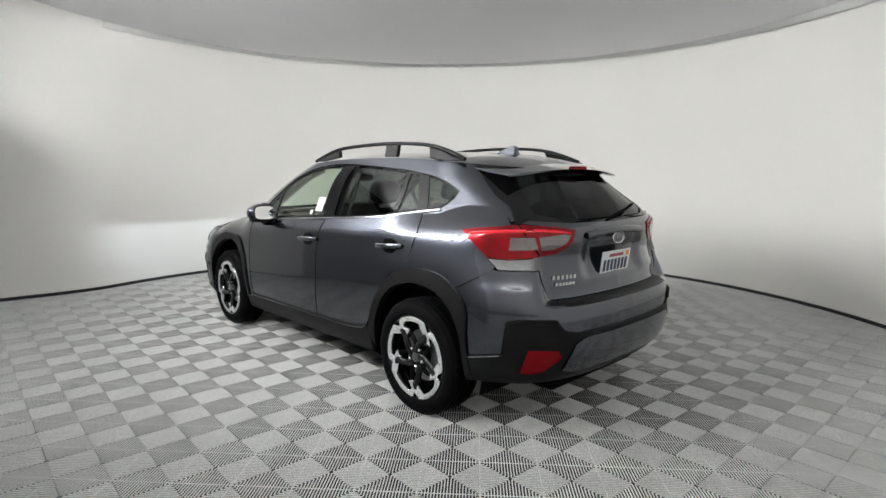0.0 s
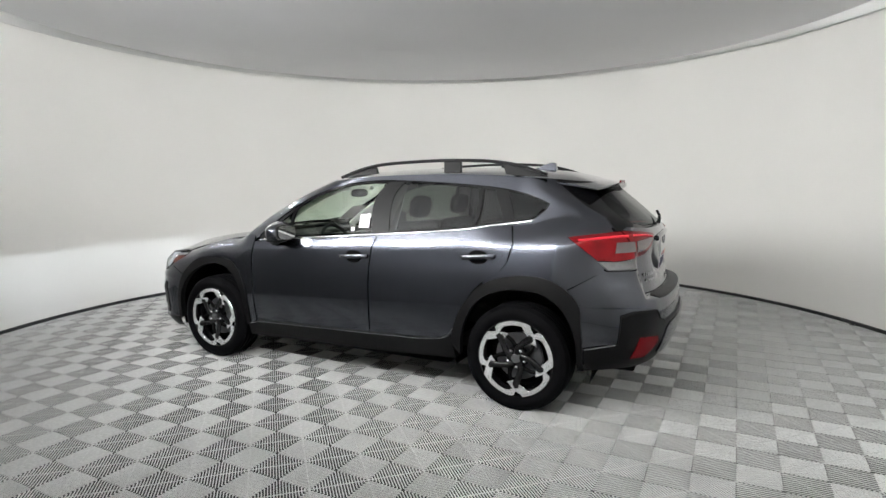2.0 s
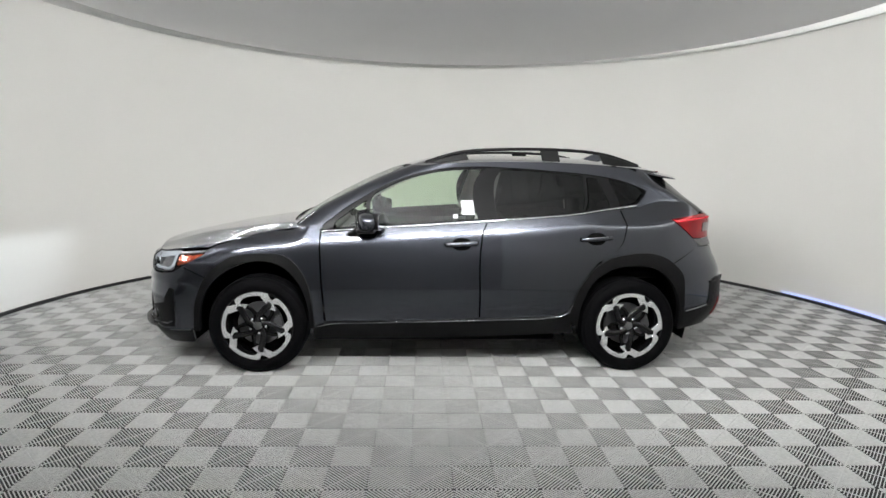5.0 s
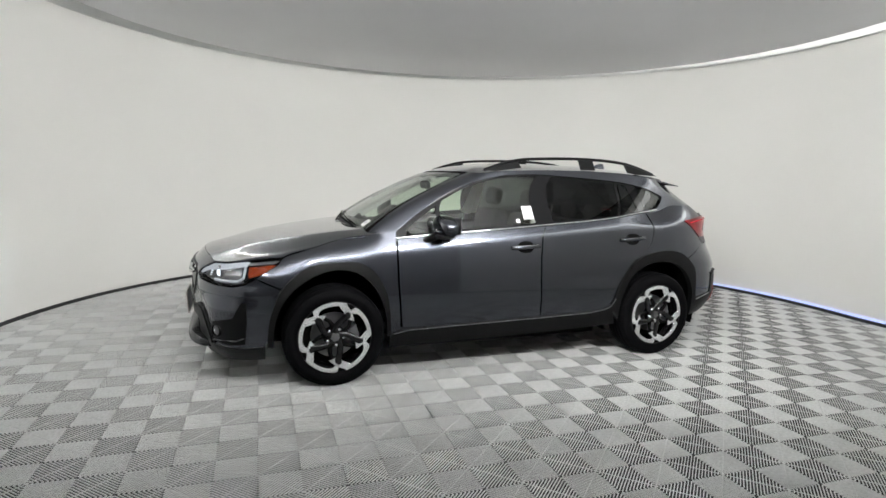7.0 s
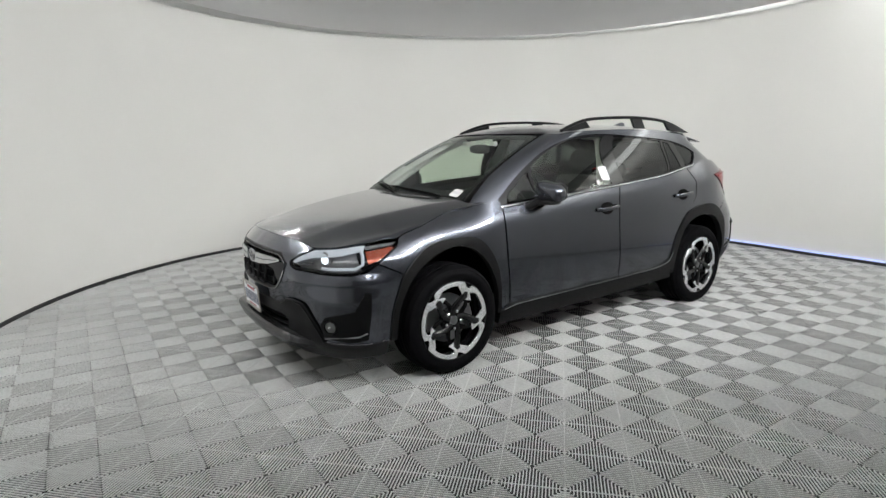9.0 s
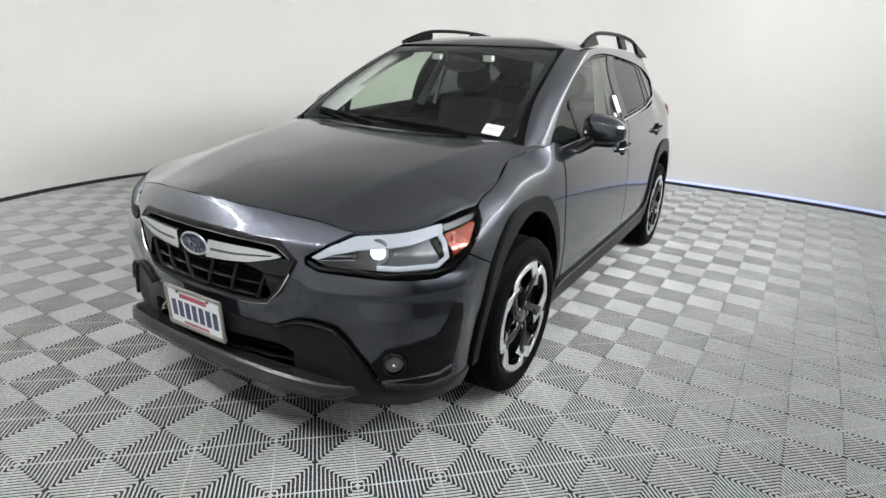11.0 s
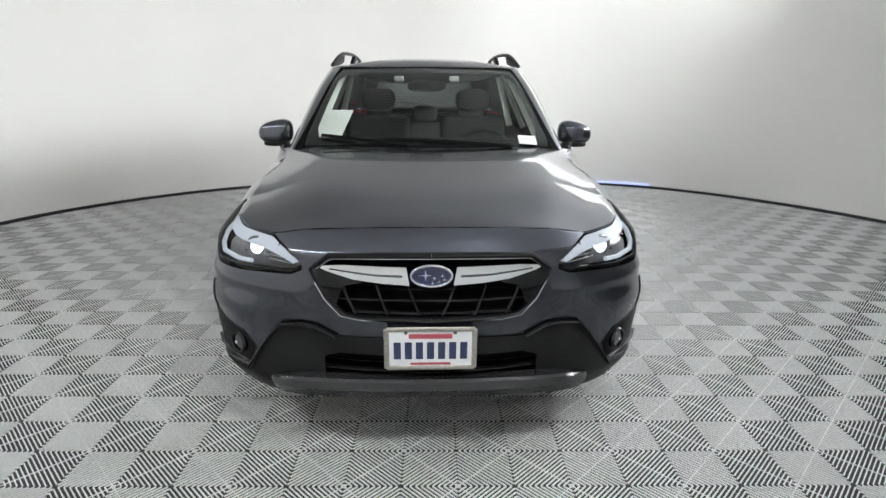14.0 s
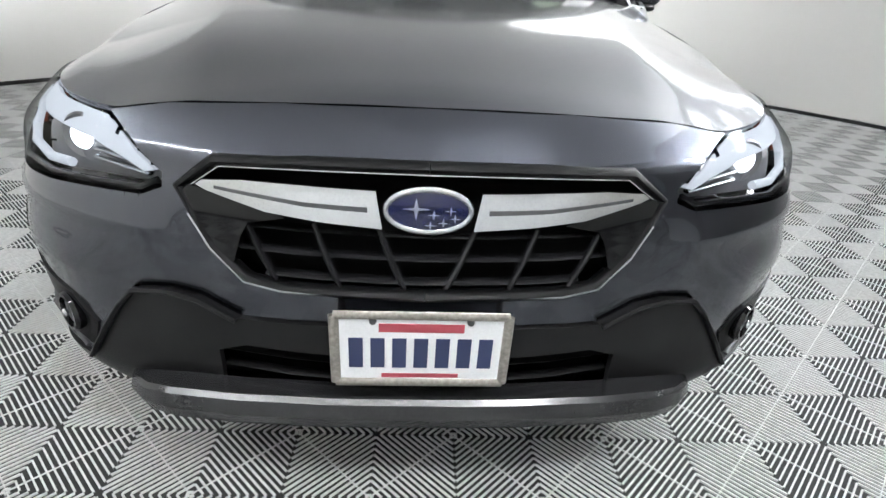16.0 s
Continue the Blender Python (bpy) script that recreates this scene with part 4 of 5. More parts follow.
for m in (1, -1):
    k = (lambda q: q) if m > 0 else flipped
    lamp = part("headlamp", k(lamp_back), GLOSS, car, "swept-back LED headlamp, lit white, with an amber side reflector")
    cover = part("lamp_cover", k(lamp_lens), LENS, lamp)
    cover.visible_shadow = False
    part("side_reflector", k(amber_face), AMBER, lamp, "amber side reflector")
    part("reflector_bowl", k(bowl), CLEAR_LAMP, lamp, "silver reflector bowl")
    part("daytime_light", k(guide_band), DRL_GLOW, lamp, "white light guide along the upper edge")
    part("daytime_light", k(guide_side), DRL_GLOW, lamp, "white C-shaped light guide")
    part("tip_strip", k(tip_strip), CLEAR_LAMP, lamp)
    part("lamp_sill", k(lamp_sill), GLOSS, lamp, "black lower lamp edge")
    for row in fin_rows:
        part("lamp_fin", k(row), SILVER, lamp)
    part("projector_ring", k(proj_ring), CLEAR_LAMP, lamp)
    part("projector", k(proj_eye), LAMP_GLOW, lamp, "lit projector lens")
    beam = bpy.data.lights.new("low_beam", "SPOT")
    beam.energy, beam.spot_size, beam.spot_blend, beam.shadow_soft_size, beam.color = 60.0, radians(62), 1.0, 0.0001, (0.84, 0.93, 1.0)
    eye = Vector((proj[0] + 0.012, m * (proj[1] + 0.004), 0.775))
    low_beam = new("low_beam", beam)
    low_beam.parent, low_beam.matrix_basis = car, look(eye, eye + Vector((1, m * 0.02, -0.03)))
    # Tiny plate added to cut the beam's top; pure black returns no light.
    part("beam_blocker", soft_box(eye.x + 0.004, eye.x + 0.0044, eye.y - 0.0045, eye.y + 0.0045, eye.z - 0.00008, eye.z + 0.0035, 0), NO_BOUNCE, lamp)

# -- windows and cabin shell --
CHROME_LINE = [(0.873, 0.998), (0.42, 1.037), (-0.278, 1.088), (-0.857, 1.132), (-1.166, 1.176), (-1.388, 1.205)]
OPENING = CHROME_LINE + curve([(-1.388, 1.205), (-1.462, 1.265), (-1.486, 1.312)], 3)[1:] + curve([(-1.486, 1.312), (-1.40, 1.35), (-1.316, 1.378), (-1.191, 1.404), (-1.02, 1.426), (-0.84, 1.44), (-0.6, 1.455), (-0.3, 1.467), (-0.088, 1.46), (0.127, 1.43), (0.34, 1.368), (0.513, 1.285), (0.70, 1.17), (0.873, 1.04)], 3)[1:]
PANES = dict(
    vent=[(0.80, 1.022), (0.775, 1.075), (0.56, 1.222), (0.548, 1.047)],
    front=[(0.518, 1.05), (0.515, 1.262)] + curve([(0.515, 1.262), (0.34, 1.352), (0.127, 1.416), (-0.088, 1.447), (-0.283, 1.454)], 3)[1:] + [(-0.226, 1.102), (0.1, 1.078)],
    rear=[(-0.366, 1.113), (-0.413, 1.452)] + curve([(-0.413, 1.452), (-0.677, 1.441), (-0.84, 1.428), (-1.008, 1.412)], 3)[1:] + [(-0.983, 1.16), (-0.7, 1.138)],
    fixed=[(-1.035, 1.406), (-1.118, 1.396), (-1.193, 1.197), (-1.004, 1.165)],
    quarter=[(-1.205, 1.394)] + curve([(-1.205, 1.394), (-1.316, 1.368), (-1.40, 1.343), (-1.472, 1.308)], 3)[1:] + [(-1.45, 1.268), (-1.382, 1.215), (-1.268, 1.202)],
)
opening_uv = on(cabin, *xs(*curve(CHROME_LINE, 5)), *xs(*OPENING[6:]))
panes_uv = {k: on(cabin, *xs(*v)) for k, v in PANES.items()}
ROOF_EDGE = Spline([0, 0.8, 1.0, 1.3, 2.0, 2.6, 3.0, 3.3, 4.0], [1.48, 1.475, 1.468, 1.493, 1.505, 1.493, 1.468, 1.445, 1.42])
edge_uv = [(u, ROOF_EDGE(u)) for u in np.linspace(0.86, 3.02, 60)]
shell_uv = edge_uv + on(cabin, *xs((-1.572, 1.40), (-1.712, 1.29), (-1.815, 1.235), (-1.875, 1.165), (-1.6, 1.17))) + on(cabin, *xs(*[(x, z - 0.022) for x, z in curve(CHROME_LINE[::-1], 5)])) + [(0.955, 1.0), (0.93, 1.1), (0.9, 1.25), (0.875, 1.4)]
side_shell = panel(cabin, keyhole(shell_uv, opening_uv), 0.018, 0.01, lip=0.018)
both_sides("cabin_side", join(side_shell), PAINT, TWO, "grey roof pillars and side frame")
both_sides("rear_quarter", join(quarter_low), PAINT, TWO)
frame_piece = panel(cabin, keyhole(opening_uv, *panes_uv.values()), 0.012, 0.007, out=-0.006, lip=0.012)
both_sides("window_frame", frame_piece, GLOSS, TWO, "gloss black window pillars and frames")
for side, k in ((0, lambda q: q), (1, flipped)):
    for key, parent, mat in (("vent", front_doors[side], GLASS), ("front", front_doors[side], GLASS), ("rear", rear_doors[side], TINTED), ("fixed", rear_doors[side], TINTED), ("quarter", car, TINTED)):
        w = part("side_window", k(panel(cabin, panes_uv[key], 0.03, 0.02, out=-0.009, lip=0)), mat, parent, "dark tinted side window" if mat is TINTED else "clear side window")
        w.visible_shadow = False
chrome_path = [cabin(*p) + np.array((0, 0.004, -0.004)) for p in on(cabin, *xs(*curve(CHROME_LINE, 6)))]
both_sides("window_trim", sweep(chrome_path, (0.008, 0.009), 8), CHROME, TWO, "chrome strip under the side windows")

# windscreen
screen_uv = on(cabin, *fs((0, 1.07), (0.3, 1.064), (0.5, 1.058), (0.64, 1.05))) + [(0.885, 1.1), (0.872, 1.25), (0.85, 1.4), (0.82, 1.455), (0.6, 1.462), (0, 1.468)]
screen = part("windscreen", whole(panel(cabin, screen_uv, 0.05, 0.02, out=0.002, lip=0)), SCREEN_GLASS, car, "clear windscreen with a dark band along its edge")
screen.visible_shadow = False
band_in = on(cabin, *fs((0, 1.10), (0.3, 1.095), (0.5, 1.09), (0.575, 1.095))) + [(0.835, 1.14), (0.825, 1.25), (0.805, 1.39), (0.75, 1.428), (0.5, 1.437), (0, 1.442)]
band = panel(cabin, screen_uv + band_in[::-1], 0.03, 0.01, out=-0.004, lip=0)
part("screen_band", whole(band), GLOSS, screen, "black printed band")
pillar_gap = panel(cabin, [(0.885, 1.03), (0.955, 1.0), (0.93, 1.1), (0.9, 1.25), (0.875, 1.4), (0.86, 1.475), (0.0, 1.482), (0, 1.466), (0.6, 1.46), (0.82, 1.453), (0.85, 1.4), (0.872, 1.25), (0.885, 1.1)], 0.02, 0.008, out=-0.003, lip=0.01)
part("screen_seal", whole(pillar_gap), MATT, screen)

# roof
ROOF_MID = Spline([-1.7, -1.3, -0.9, -0.4, 0.0, 0.3], [1.50, 1.532, 1.556, 1.558, 1.538, 1.51])


def roof_surf(u, v):
    """u round the roof's edge, v from the edge (0) to the middle line (1)."""
    u = min(max(u, 0), 4)
    p = cabin(u, ROOF_EDGE(u))
    spine = min(max(p[0], -1.25), -0.1)
    x = p[0] + (spine - p[0]) * v
    rise = 1 - (1 - v) ** 2.2
    return np.array([x, p[1] * (1 - v), p[2] + (ROOF_MID(spine) - p[2]) * rise])


roof_piece = panel(roof_surf, [(0, 0), (4, 0), (4, 0.985), (0, 0.985)], 0.05, 0.06, lip=0)
roof = part("roof", whole(roof_piece), PAINT, car, "grey metal roof")
liner_piece = panel(lambda u, v: roof_surf(u, v) - np.array((0, 0, 0.035)), [(0, 0.03), (4, 0.03), (4, 0.985), (0, 0.985)], 0.1, 0.1, lip=0)
part("headliner", whole(liner_piece), LINER, car, "pale fabric headliner")

# roof rails
RAIL = curve([(0.15, 0.615, 1.49), (0.02, 0.603, 1.535), (-0.12, 0.593, 1.570), (-0.30, 0.585, 1.588), (-0.65, 0.58, 1.600), (-0.95, 0.575, 1.594), (-1.15, 0.572, 1.575), (-1.3, 0.575, 1.54), (-1.44, 0.582, 1.492)], 4)
for k in (lambda q: q, flipped):
    rail = part("roof_rail", k(sweep(RAIL, [(0.014, 0.012)] * len(RAIL), 10)), CLAD, car, "black raised roof rail")
    for foot in ([(0.17, 1.487), (0.0, 1.530), (-0.14, 1.565), (-0.17, 1.515), (0.05, 1.487)], [(-0.70, 1.595), (-0.83, 1.592), (-0.845, 1.512), (-0.715, 1.512)], [(-1.14, 1.572), (-1.30, 1.535), (-1.46, 1.480), (-1.25, 1.487), (-1.17, 1.50)]):
        part("rail_foot", k(slab(foot, lambda a, b, h: (a, 0.613 - 0.35 * (b - 1.49) - 0.02 + h, b), 0.028, 0.004)), CLAD, rail)
fin = [(-1.15, 0), (-1.20, 0.024), (-1.27, 0.055), (-1.315, 0.066), (-1.345, 0.062), (-1.355, 0.0)]
antenna = part("antenna", slab(fin, lambda a, b, h: (a, (h - 0.03) * (1 - b / 0.11), 1.528 + b - 0.004), 0.06, 0.006), PAINT, car, "grey shark-fin roof antenna")

# -- tail --
def spoiler_surf(a, b, low=0.0):
    x, y = a, b
    s = (-x - 1.44) / 0.38
    z = 1.512 - 0.045 * s - 0.02 * s * s - (0.045 + 0.01 * s) * (abs(y) / 0.56) ** 2.4
    return np.array([x, y, z - low * max(1 - s, 0.0) ** 0.7 * (1 - 0.85 * min(abs(y) / 0.575, 1) ** 6) - 0.008])


def spoiler_piece():
    n, m = 10, 28
    v, f = [], []
    for layer in (0, 1):
        for i in range(n + 1):
            for j in range(m + 1):
                y = -0.575 + 1.15 * j / m
                tip = 1.825 - 0.075 * (abs(y) / 0.575) ** 2.5
                x = -1.43 - (tip - 1.43) * i / n
                v.append(spoiler_surf(x, y * (1 - 0.03 * i / n), 0.07 if layer else 0.0))
    w = m + 1
    top = (n + 1) * w
    for i in range(n):
        for j in range(m):
            q = (i * w + j, i * w + j + 1, (i + 1) * w + j + 1, (i + 1) * w + j)
            f.append(q)
            f.append(tuple(top + k for k in q[::-1]))
    for i in range(n):
        f.append((i * w, (i + 1) * w, top + (i + 1) * w, top + i * w))
        f.append((i * w + m, top + i * w + m, top + (i + 1) * w + m, (i + 1) * w + m))
    for j in range(m):
        f.append((n * w + j, n * w + j + 1, top + n * w + j + 1, top + n * w + j))
    bm = bmesh.new()
    vs = [bm.verts.new(tuple(p)) for p in v]
    for q in f:
        bm.faces.new([vs[k] for k in q])
    bmesh.ops.recalc_face_normals(bm, faces=bm.faces[:])
    return from_bm(bm, 35)


spoiler = part("rear_spoiler", spoiler_piece(), PAINT, car, "grey roof spoiler with a high brake light")
under_v = [spoiler_surf(-1.43 - (1.815 - 0.075 * (abs(y) / 0.575) ** 2.5 - 1.43) * i / 10, y * (1 - 0.03 * i / 10), 0.07) - np.array((0, 0, 0.004)) for i in range(11) for y in np.linspace(-0.57, 0.57, 29)]
part("spoiler_underside", flat(under_v, [(i * 29 + j, (i + 1) * 29 + j, (i + 1) * 29 + j + 1, i * 29 + j + 1) for i in range(10) for j in range(28)]), GLOSS, spoiler, "black underside of the spoiler")
part("brake_light", slab([(-0.09, 0.0), (0.09, 0.0), (0.085, 0.018), (-0.085, 0.018)], lambda a, b, h: (-1.815 - h, a, 1.437 + b), 0.012, 0.003), RED_DARK, spoiler, "dark red high brake light")
part("spoiler_nozzle", blob(-1.5, 0.44, 1.455, 0.02, 0.012, 0.008, 2), CHROME, spoiler)

SEAM_D = [(3.02, 1.466), *on(cabin, *xs((-1.565, 1.40), (-1.705, 1.29), (-1.80, 1.235), (-1.86, 1.175), (-1.885, 1.15)))]
rear_glass = on(cabin, *rs((0.56, 1.20), (0.417, 1.168), (0.2, 1.16), (0, 1.157))) + [(4, 1.41), (3.5, 1.412), *on(cabin, *rs((0.44, 1.412)))]
low_edge = on(cabin, *rs((0.66, 1.165), (0.42, 1.143), (0, 1.132)))
garnish = panel(cabin, keyhole([(p[0] + 0.006, p[1]) for p in SEAM_D] + low_edge + [(4, 1.157)] + rear_glass[:4][::-1][1:] + [rear_glass[6], rear_glass[5], rear_glass[4], (4, 1.43), (3.5, 1.443), (3.2, 1.455)]), 0.02, 0.01, lip=0.012)
hatch_low = panel(tub, on(tub, *rs((0, 0.764), (0.565, 0.764), (0.60, 0.85), (0.605, 0.915), (0.595, 0.985), (0.50, 0.995), (0.408, 1.047), (0.385, 1.12)), *rs((0.55, 1.142), (0.655, 1.155), (0.62, 1.172), (0.42, 1.155), (0, 1.145))), 0.016, 0.012)
hatch = part("tailgate", whole(hatch_low), PAINT, car, "grey closed tailgate")
part("tailgate_frame", whole(garnish), GLOSS, hatch, "gloss black surround of the rear window")
rw = part("rear_window", whole(panel(cabin, rear_glass, 0.04, 0.02, out=-0.004, lip=0)), TINTED, hatch, "dark tinted rear window")
rw.visible_shadow = False


def tail(y, z, out=0.0):
    p = tub(*on(tub, ("r", abs(y), z))[0])
    return np.array((p[0] - out, math.copysign(p[1], y) if y else 0.0, z))


part("tailgate_handle", sweep([tail(y, 1.10 - 0.02 * (abs(y) / 0.3) ** 2, 0.006) for y in (-0.3, -0.2, -0.1, 0.0001, 0.1, 0.2, 0.3)], (0.014, 0.02), 8), PAINT, hatch, "grey bar over the number plate")
field, ringp, stars = badge((-2.105, 0, 1.053), 180, 0.062, 0.034)
rb = part("rear_badge", field, PAINT, hatch, "oval chrome badge on the tailgate")
part("badge_rim", ringp, CHROME, car)
for s in stars:
    part("badge_star", s, CHROME, car)
number_plate((-2.098, 0.005, 0.905), 180, 7, 0.305, 0.152, None, True)
# plain strips where the make and model names stand
for y0, y1, z, h in ((0.38, 0.545, 0.872, 0.022), (0.40, 0.53, 0.838, 0.016)):
    n = 6
    for k in range(n):
        a = y0 + (y1 - y0) * k / n
        c = tail(a + 0.011, z)
        part("name_strip", slab([(-0.010, -h / 2), (0.010, -h / 2), (0.010, h / 2), (-0.010, h / 2)], lambda p, q, s, c=c: (c[0] - 0.001 - s - 0.12 * (0 - p), c[1] + p, c[2] + q), 0.004, 0.0008), CHROME, car)
# wiper
part("rear_wiper", sweep([(-2.078, 0.05, 1.165), (-2.075, -0.03, 1.185), (-2.06, -0.16, 1.207), (-2.035, -0.27, 1.228)], (0.010, 0.008), 8), MATT, hatch, "black rear wiper")

# tail lamps: one piece on the body, one on the tailgate
LAMP_BODY = on(tub, *xs((-1.635, 1.112), (-1.755, 1.128), (-1.885, 1.144))) + on(tub, *rs((0.672, 1.146), (0.598, 0.985))) + on(tub, *xs((-1.90, 0.972), (-1.81, 0.977), (-1.722, 1.048)))
LAMP_HATCH = on(tub, *rs((0.666, 1.148), (0.55, 1.14), (0.388, 1.118), (0.41, 1.05), (0.495, 0.998), (0.59, 0.987)))
REVERSE = on(tub, *xs((-1.815, 0.972), (-1.9, 0.968))) + on(tub, *rs((0.60, 0.98), (0.608, 0.918))) + on(tub, *xs((-1.87, 0.92)))
window = on(tub, *xs((-1.905, 1.085))) + on(tub, *rs((0.628, 1.087), (0.61, 1.025))) + on(tub, *xs((-1.90, 1.02)))
window_h = on(tub, *rs((0.61, 1.088), (0.47, 1.10), (0.425, 1.092), (0.452, 1.052), (0.52, 1.022), (0.592, 1.02)))
for m in (1, -1):
    k = (lambda q: q) if m > 0 else flipped
    t = part("tail_lamp", k(panel(tub, LAMP_BODY, 0.02, 0.015, out=0.006, lip=0.02)), RED, car, "red tail lamp with clear centre")
    part("clear_section", k(panel(tub, window, 0.02, 0.015, out=0.009, lip=0.004)), SMOKED, t)
    part("gate_lamp", k(panel(tub, LAMP_HATCH, 0.02, 0.015, out=0.006, lip=0.02)), RED, t)
    part("clear_section", k(panel(tub, window_h, 0.02, 0.015, out=0.009, lip=0.004)), SMOKED, t)
    part("light_bar", k(sweep([tub(*p) + np.array((-0.008, 0.008, 0)) for p in on(tub, *xs((-1.69, 1.098), (-1.79, 1.11), (-1.89, 1.12)), *rs((0.66, 1.122)))], [(0.004, 0.006), (0.004, 0.008), (0.004, 0.008), (0.004, 0.008)], 8)), RED_BRIGHT, t)
    part("light_bar", k(sweep([tub(*p) + np.array((-0.01, 0.004, 0)) for p in on(tub, *rs((0.63, 1.125), (0.53, 1.118), (0.43, 1.105)))], [(0.004, 0.008), (0.004, 0.008), (0.004, 0.005)], 8)), RED_BRIGHT, t)
    part("reversing_lamp", k(panel(tub, REVERSE, 0.02, 0.015, out=0.004, lip=0.02)), CLEAR_LAMP, t, "clear reversing lamp")

# rear bumper
rear_bumper = panel(tub, on(tub, *rs((0, 0.759), (0.565, 0.759), (0.612, 0.85), (0.615, 0.912)), *xs((-1.865, 0.914), (-1.84, 0.922), (-1.803, 0.889), (-1.648, 0.796)), *xs(*[p for p in ARCH_R if p[0] < -1.65 and p[1] > 0.455]), *xs((-1.94, 0.497), (-1.955, 0.665)), *rs((0.76, 0.684), (0.605, 0.678), (0.565, 0.62), (0.5, 0.60), (0, 0.598))), 0.025, 0.009)
part("rear_bumper", whole(rear_bumper), PAINT, car, "grey painted rear bumper")
step_pad = panel(tub, on(tub, *rs((0, 0.757), (0.5, 0.757), (0.545, 0.752), (0.53, 0.738), (0.45, 0.735), (0, 0.735))), 0.03, 0.005, out=0.004, lip=0.006)
part("bumper_step_pad", whole(step_pad), CLAD, car, "black plastic pad on top of the rear bumper")
rear_clad = panel(tub, on(tub, *xs((-1.752, 0.45), (-1.945, 0.49), (-1.96, 0.66)), *rs((0.755, 0.679), (0.61, 0.673), (0.57, 0.615), (0.5, 0.595), (0, 0.593), (0, 0.33), (0.6, 0.33)), *xs((-1.92, 0.325), (-1.755, 0.312))), 0.03, 0.02, out=0.008)
part("rear_bumper_cladding", whole(rear_clad), CLAD, car, "black plastic lower rear bumper")
skid = panel(tub, on(tub, *rs((0, 0.575), (0.43, 0.572), (0.50, 0.545), (0.535, 0.47), (0.55, 0.41), (0.48, 0.39), (0, 0.39))), 0.03, 0.02, out=0.02, lip=0.02)
part("rear_skid_panel", whole(skid), PAINT, car, "satin grey skid panel in the rear bumper")
rear_ridge = sweep([tub(*p) + np.array((-0.008, 0.008, 0)) for p in on(tub, *xs((-1.955, 0.655)), *rs((0.745, 0.682), (0.61, 0.676), (0.57, 0.62)))], (0.007, 0.006), 6)
both_sides("cladding_edge", rear_ridge, CLAD, TWO)
reflector = panel(tub, on(tub, *rs((0.735, 0.53), (0.60, 0.52), (0.575, 0.475), (0.66, 0.40), (0.735, 0.40))), 0.02, 0.015, out=0.014, lip=0.006)
both_sides("rear_reflector", reflector, RED_DARK, TWO, "dark red bumper reflector")
under_line = sweep([tub(*p) + np.array((0, 0.012, 0)) for p in on(tub, *xs((-1.76, 0.448), (-1.85, 0.47), (-1.935, 0.488)))], (0.003, 0.004), 6)
both_sides("bumper_strip", under_line, SILVER, TWO)

# -- inner body, floor pan and wheel housings --
inner = on(tub, *fs((0, 0.24), (0, 0.84), (0.5, 0.80)), *xs((1.6, 0.84), (1.1, 0.96), (0.8, 0.96), (-0.28, 1.03), (-1.2, 1.12), (-1.75, 1.08)), *rs((0.45, 1.05), (0, 1.05), (0, 0.26)), *xs((-1.82, 0.26)), *xs(*ring_arc(RWX, 0.47, 188, -8)), *xs((-0.8, 0.26), (0.8, 0.24)), *xs(*ring_arc(FWX, 0.46, 188, -8)), *xs((1.8, 0.24)))
part("inner_body", whole(panel(tub, inner, 0.06, 0.04, out=-0.075, lip=0)), MATT, car, "black inner body shell")
part("floor_pan", join(soft_box(-2.0, 2.1, -0.44, 0.44, 0.21, 0.30, 0.02), soft_box(-0.82, 0.78, -0.76, 0.76, 0.2, 0.32, 0.02)), MATT, car, "dark underbody")
part("engine_bay", soft_box(1.1, 1.95, -0.42, 0.42, 0.3, 0.8, 0.02), MATT, car)
part("boot_floor", soft_box(-1.95, -0.85, -0.5, 0.5, 0.62, 0.68, 0.02), TRIM, car)
for cx in (FWX, RWX):
    for m in (1, -1):
        pts = ring_arc(cx, 0.462, -15, 195, 24)
        v = [(x, m * y, z) for y in (0.42, 0.80) for x, z in pts]
        n = len(pts)
        f = [(i, i + 1, n + i + 1, n + i) for i in range(n - 1)] + [tuple(range(n))]
        part("wheel_housing", flat(v, f), MATT, car)

# -- mirrors and handles --
head = blob(0.56, 0.915, 1.085, 0.075, 0.105, 0.074, 2.7)
head = ([np.array((0.56 + (p[0] - 0.56) * (1 - 1.6 * (p[1] - 0.915)), p[1], 1.075 + (p[2] - 1.075) * (1 - 2.0 * (p[1] - 0.9)))) for p in head[0]], head[1], head[2])
head = ([p * 1 + np.array((-(p[1] - 0.84) * 0.12, 0, (p[1] - 0.9) * -0.06)) for p in head[0]], head[1], head[2])
glass_m = moved(slab([(0.075 * math.copysign(abs(math.cos(o)) ** 0.6, math.cos(o)), 0.052 * math.copysign(abs(math.sin(o)) ** 0.6, math.sin(o))) for o in np.linspace(0, 2 * math.pi, 29)[:-1]], lambda a, b, h: (-h, a, b), 0.004), pose(0.454, 0.915, 1.084, 0, 0, -13))
bezel_m = moved(slab([(0.082 * math.copysign(abs(math.cos(o)) ** 0.6, math.cos(o)), 0.059 * math.copysign(abs(math.sin(o)) ** 0.6, math.sin(o))) for o in np.linspace(0, 2 * math.pi, 29)[:-1]], lambda a, b, h: (0.05 - h, a, b), 0.051, 0.004), pose(0.454, 0.915, 1.084, 0, 0, -13))
MIRROR = material("mirror_glass", (0.9, 0.9, 0.9), rough=0.02, metal=1.0)
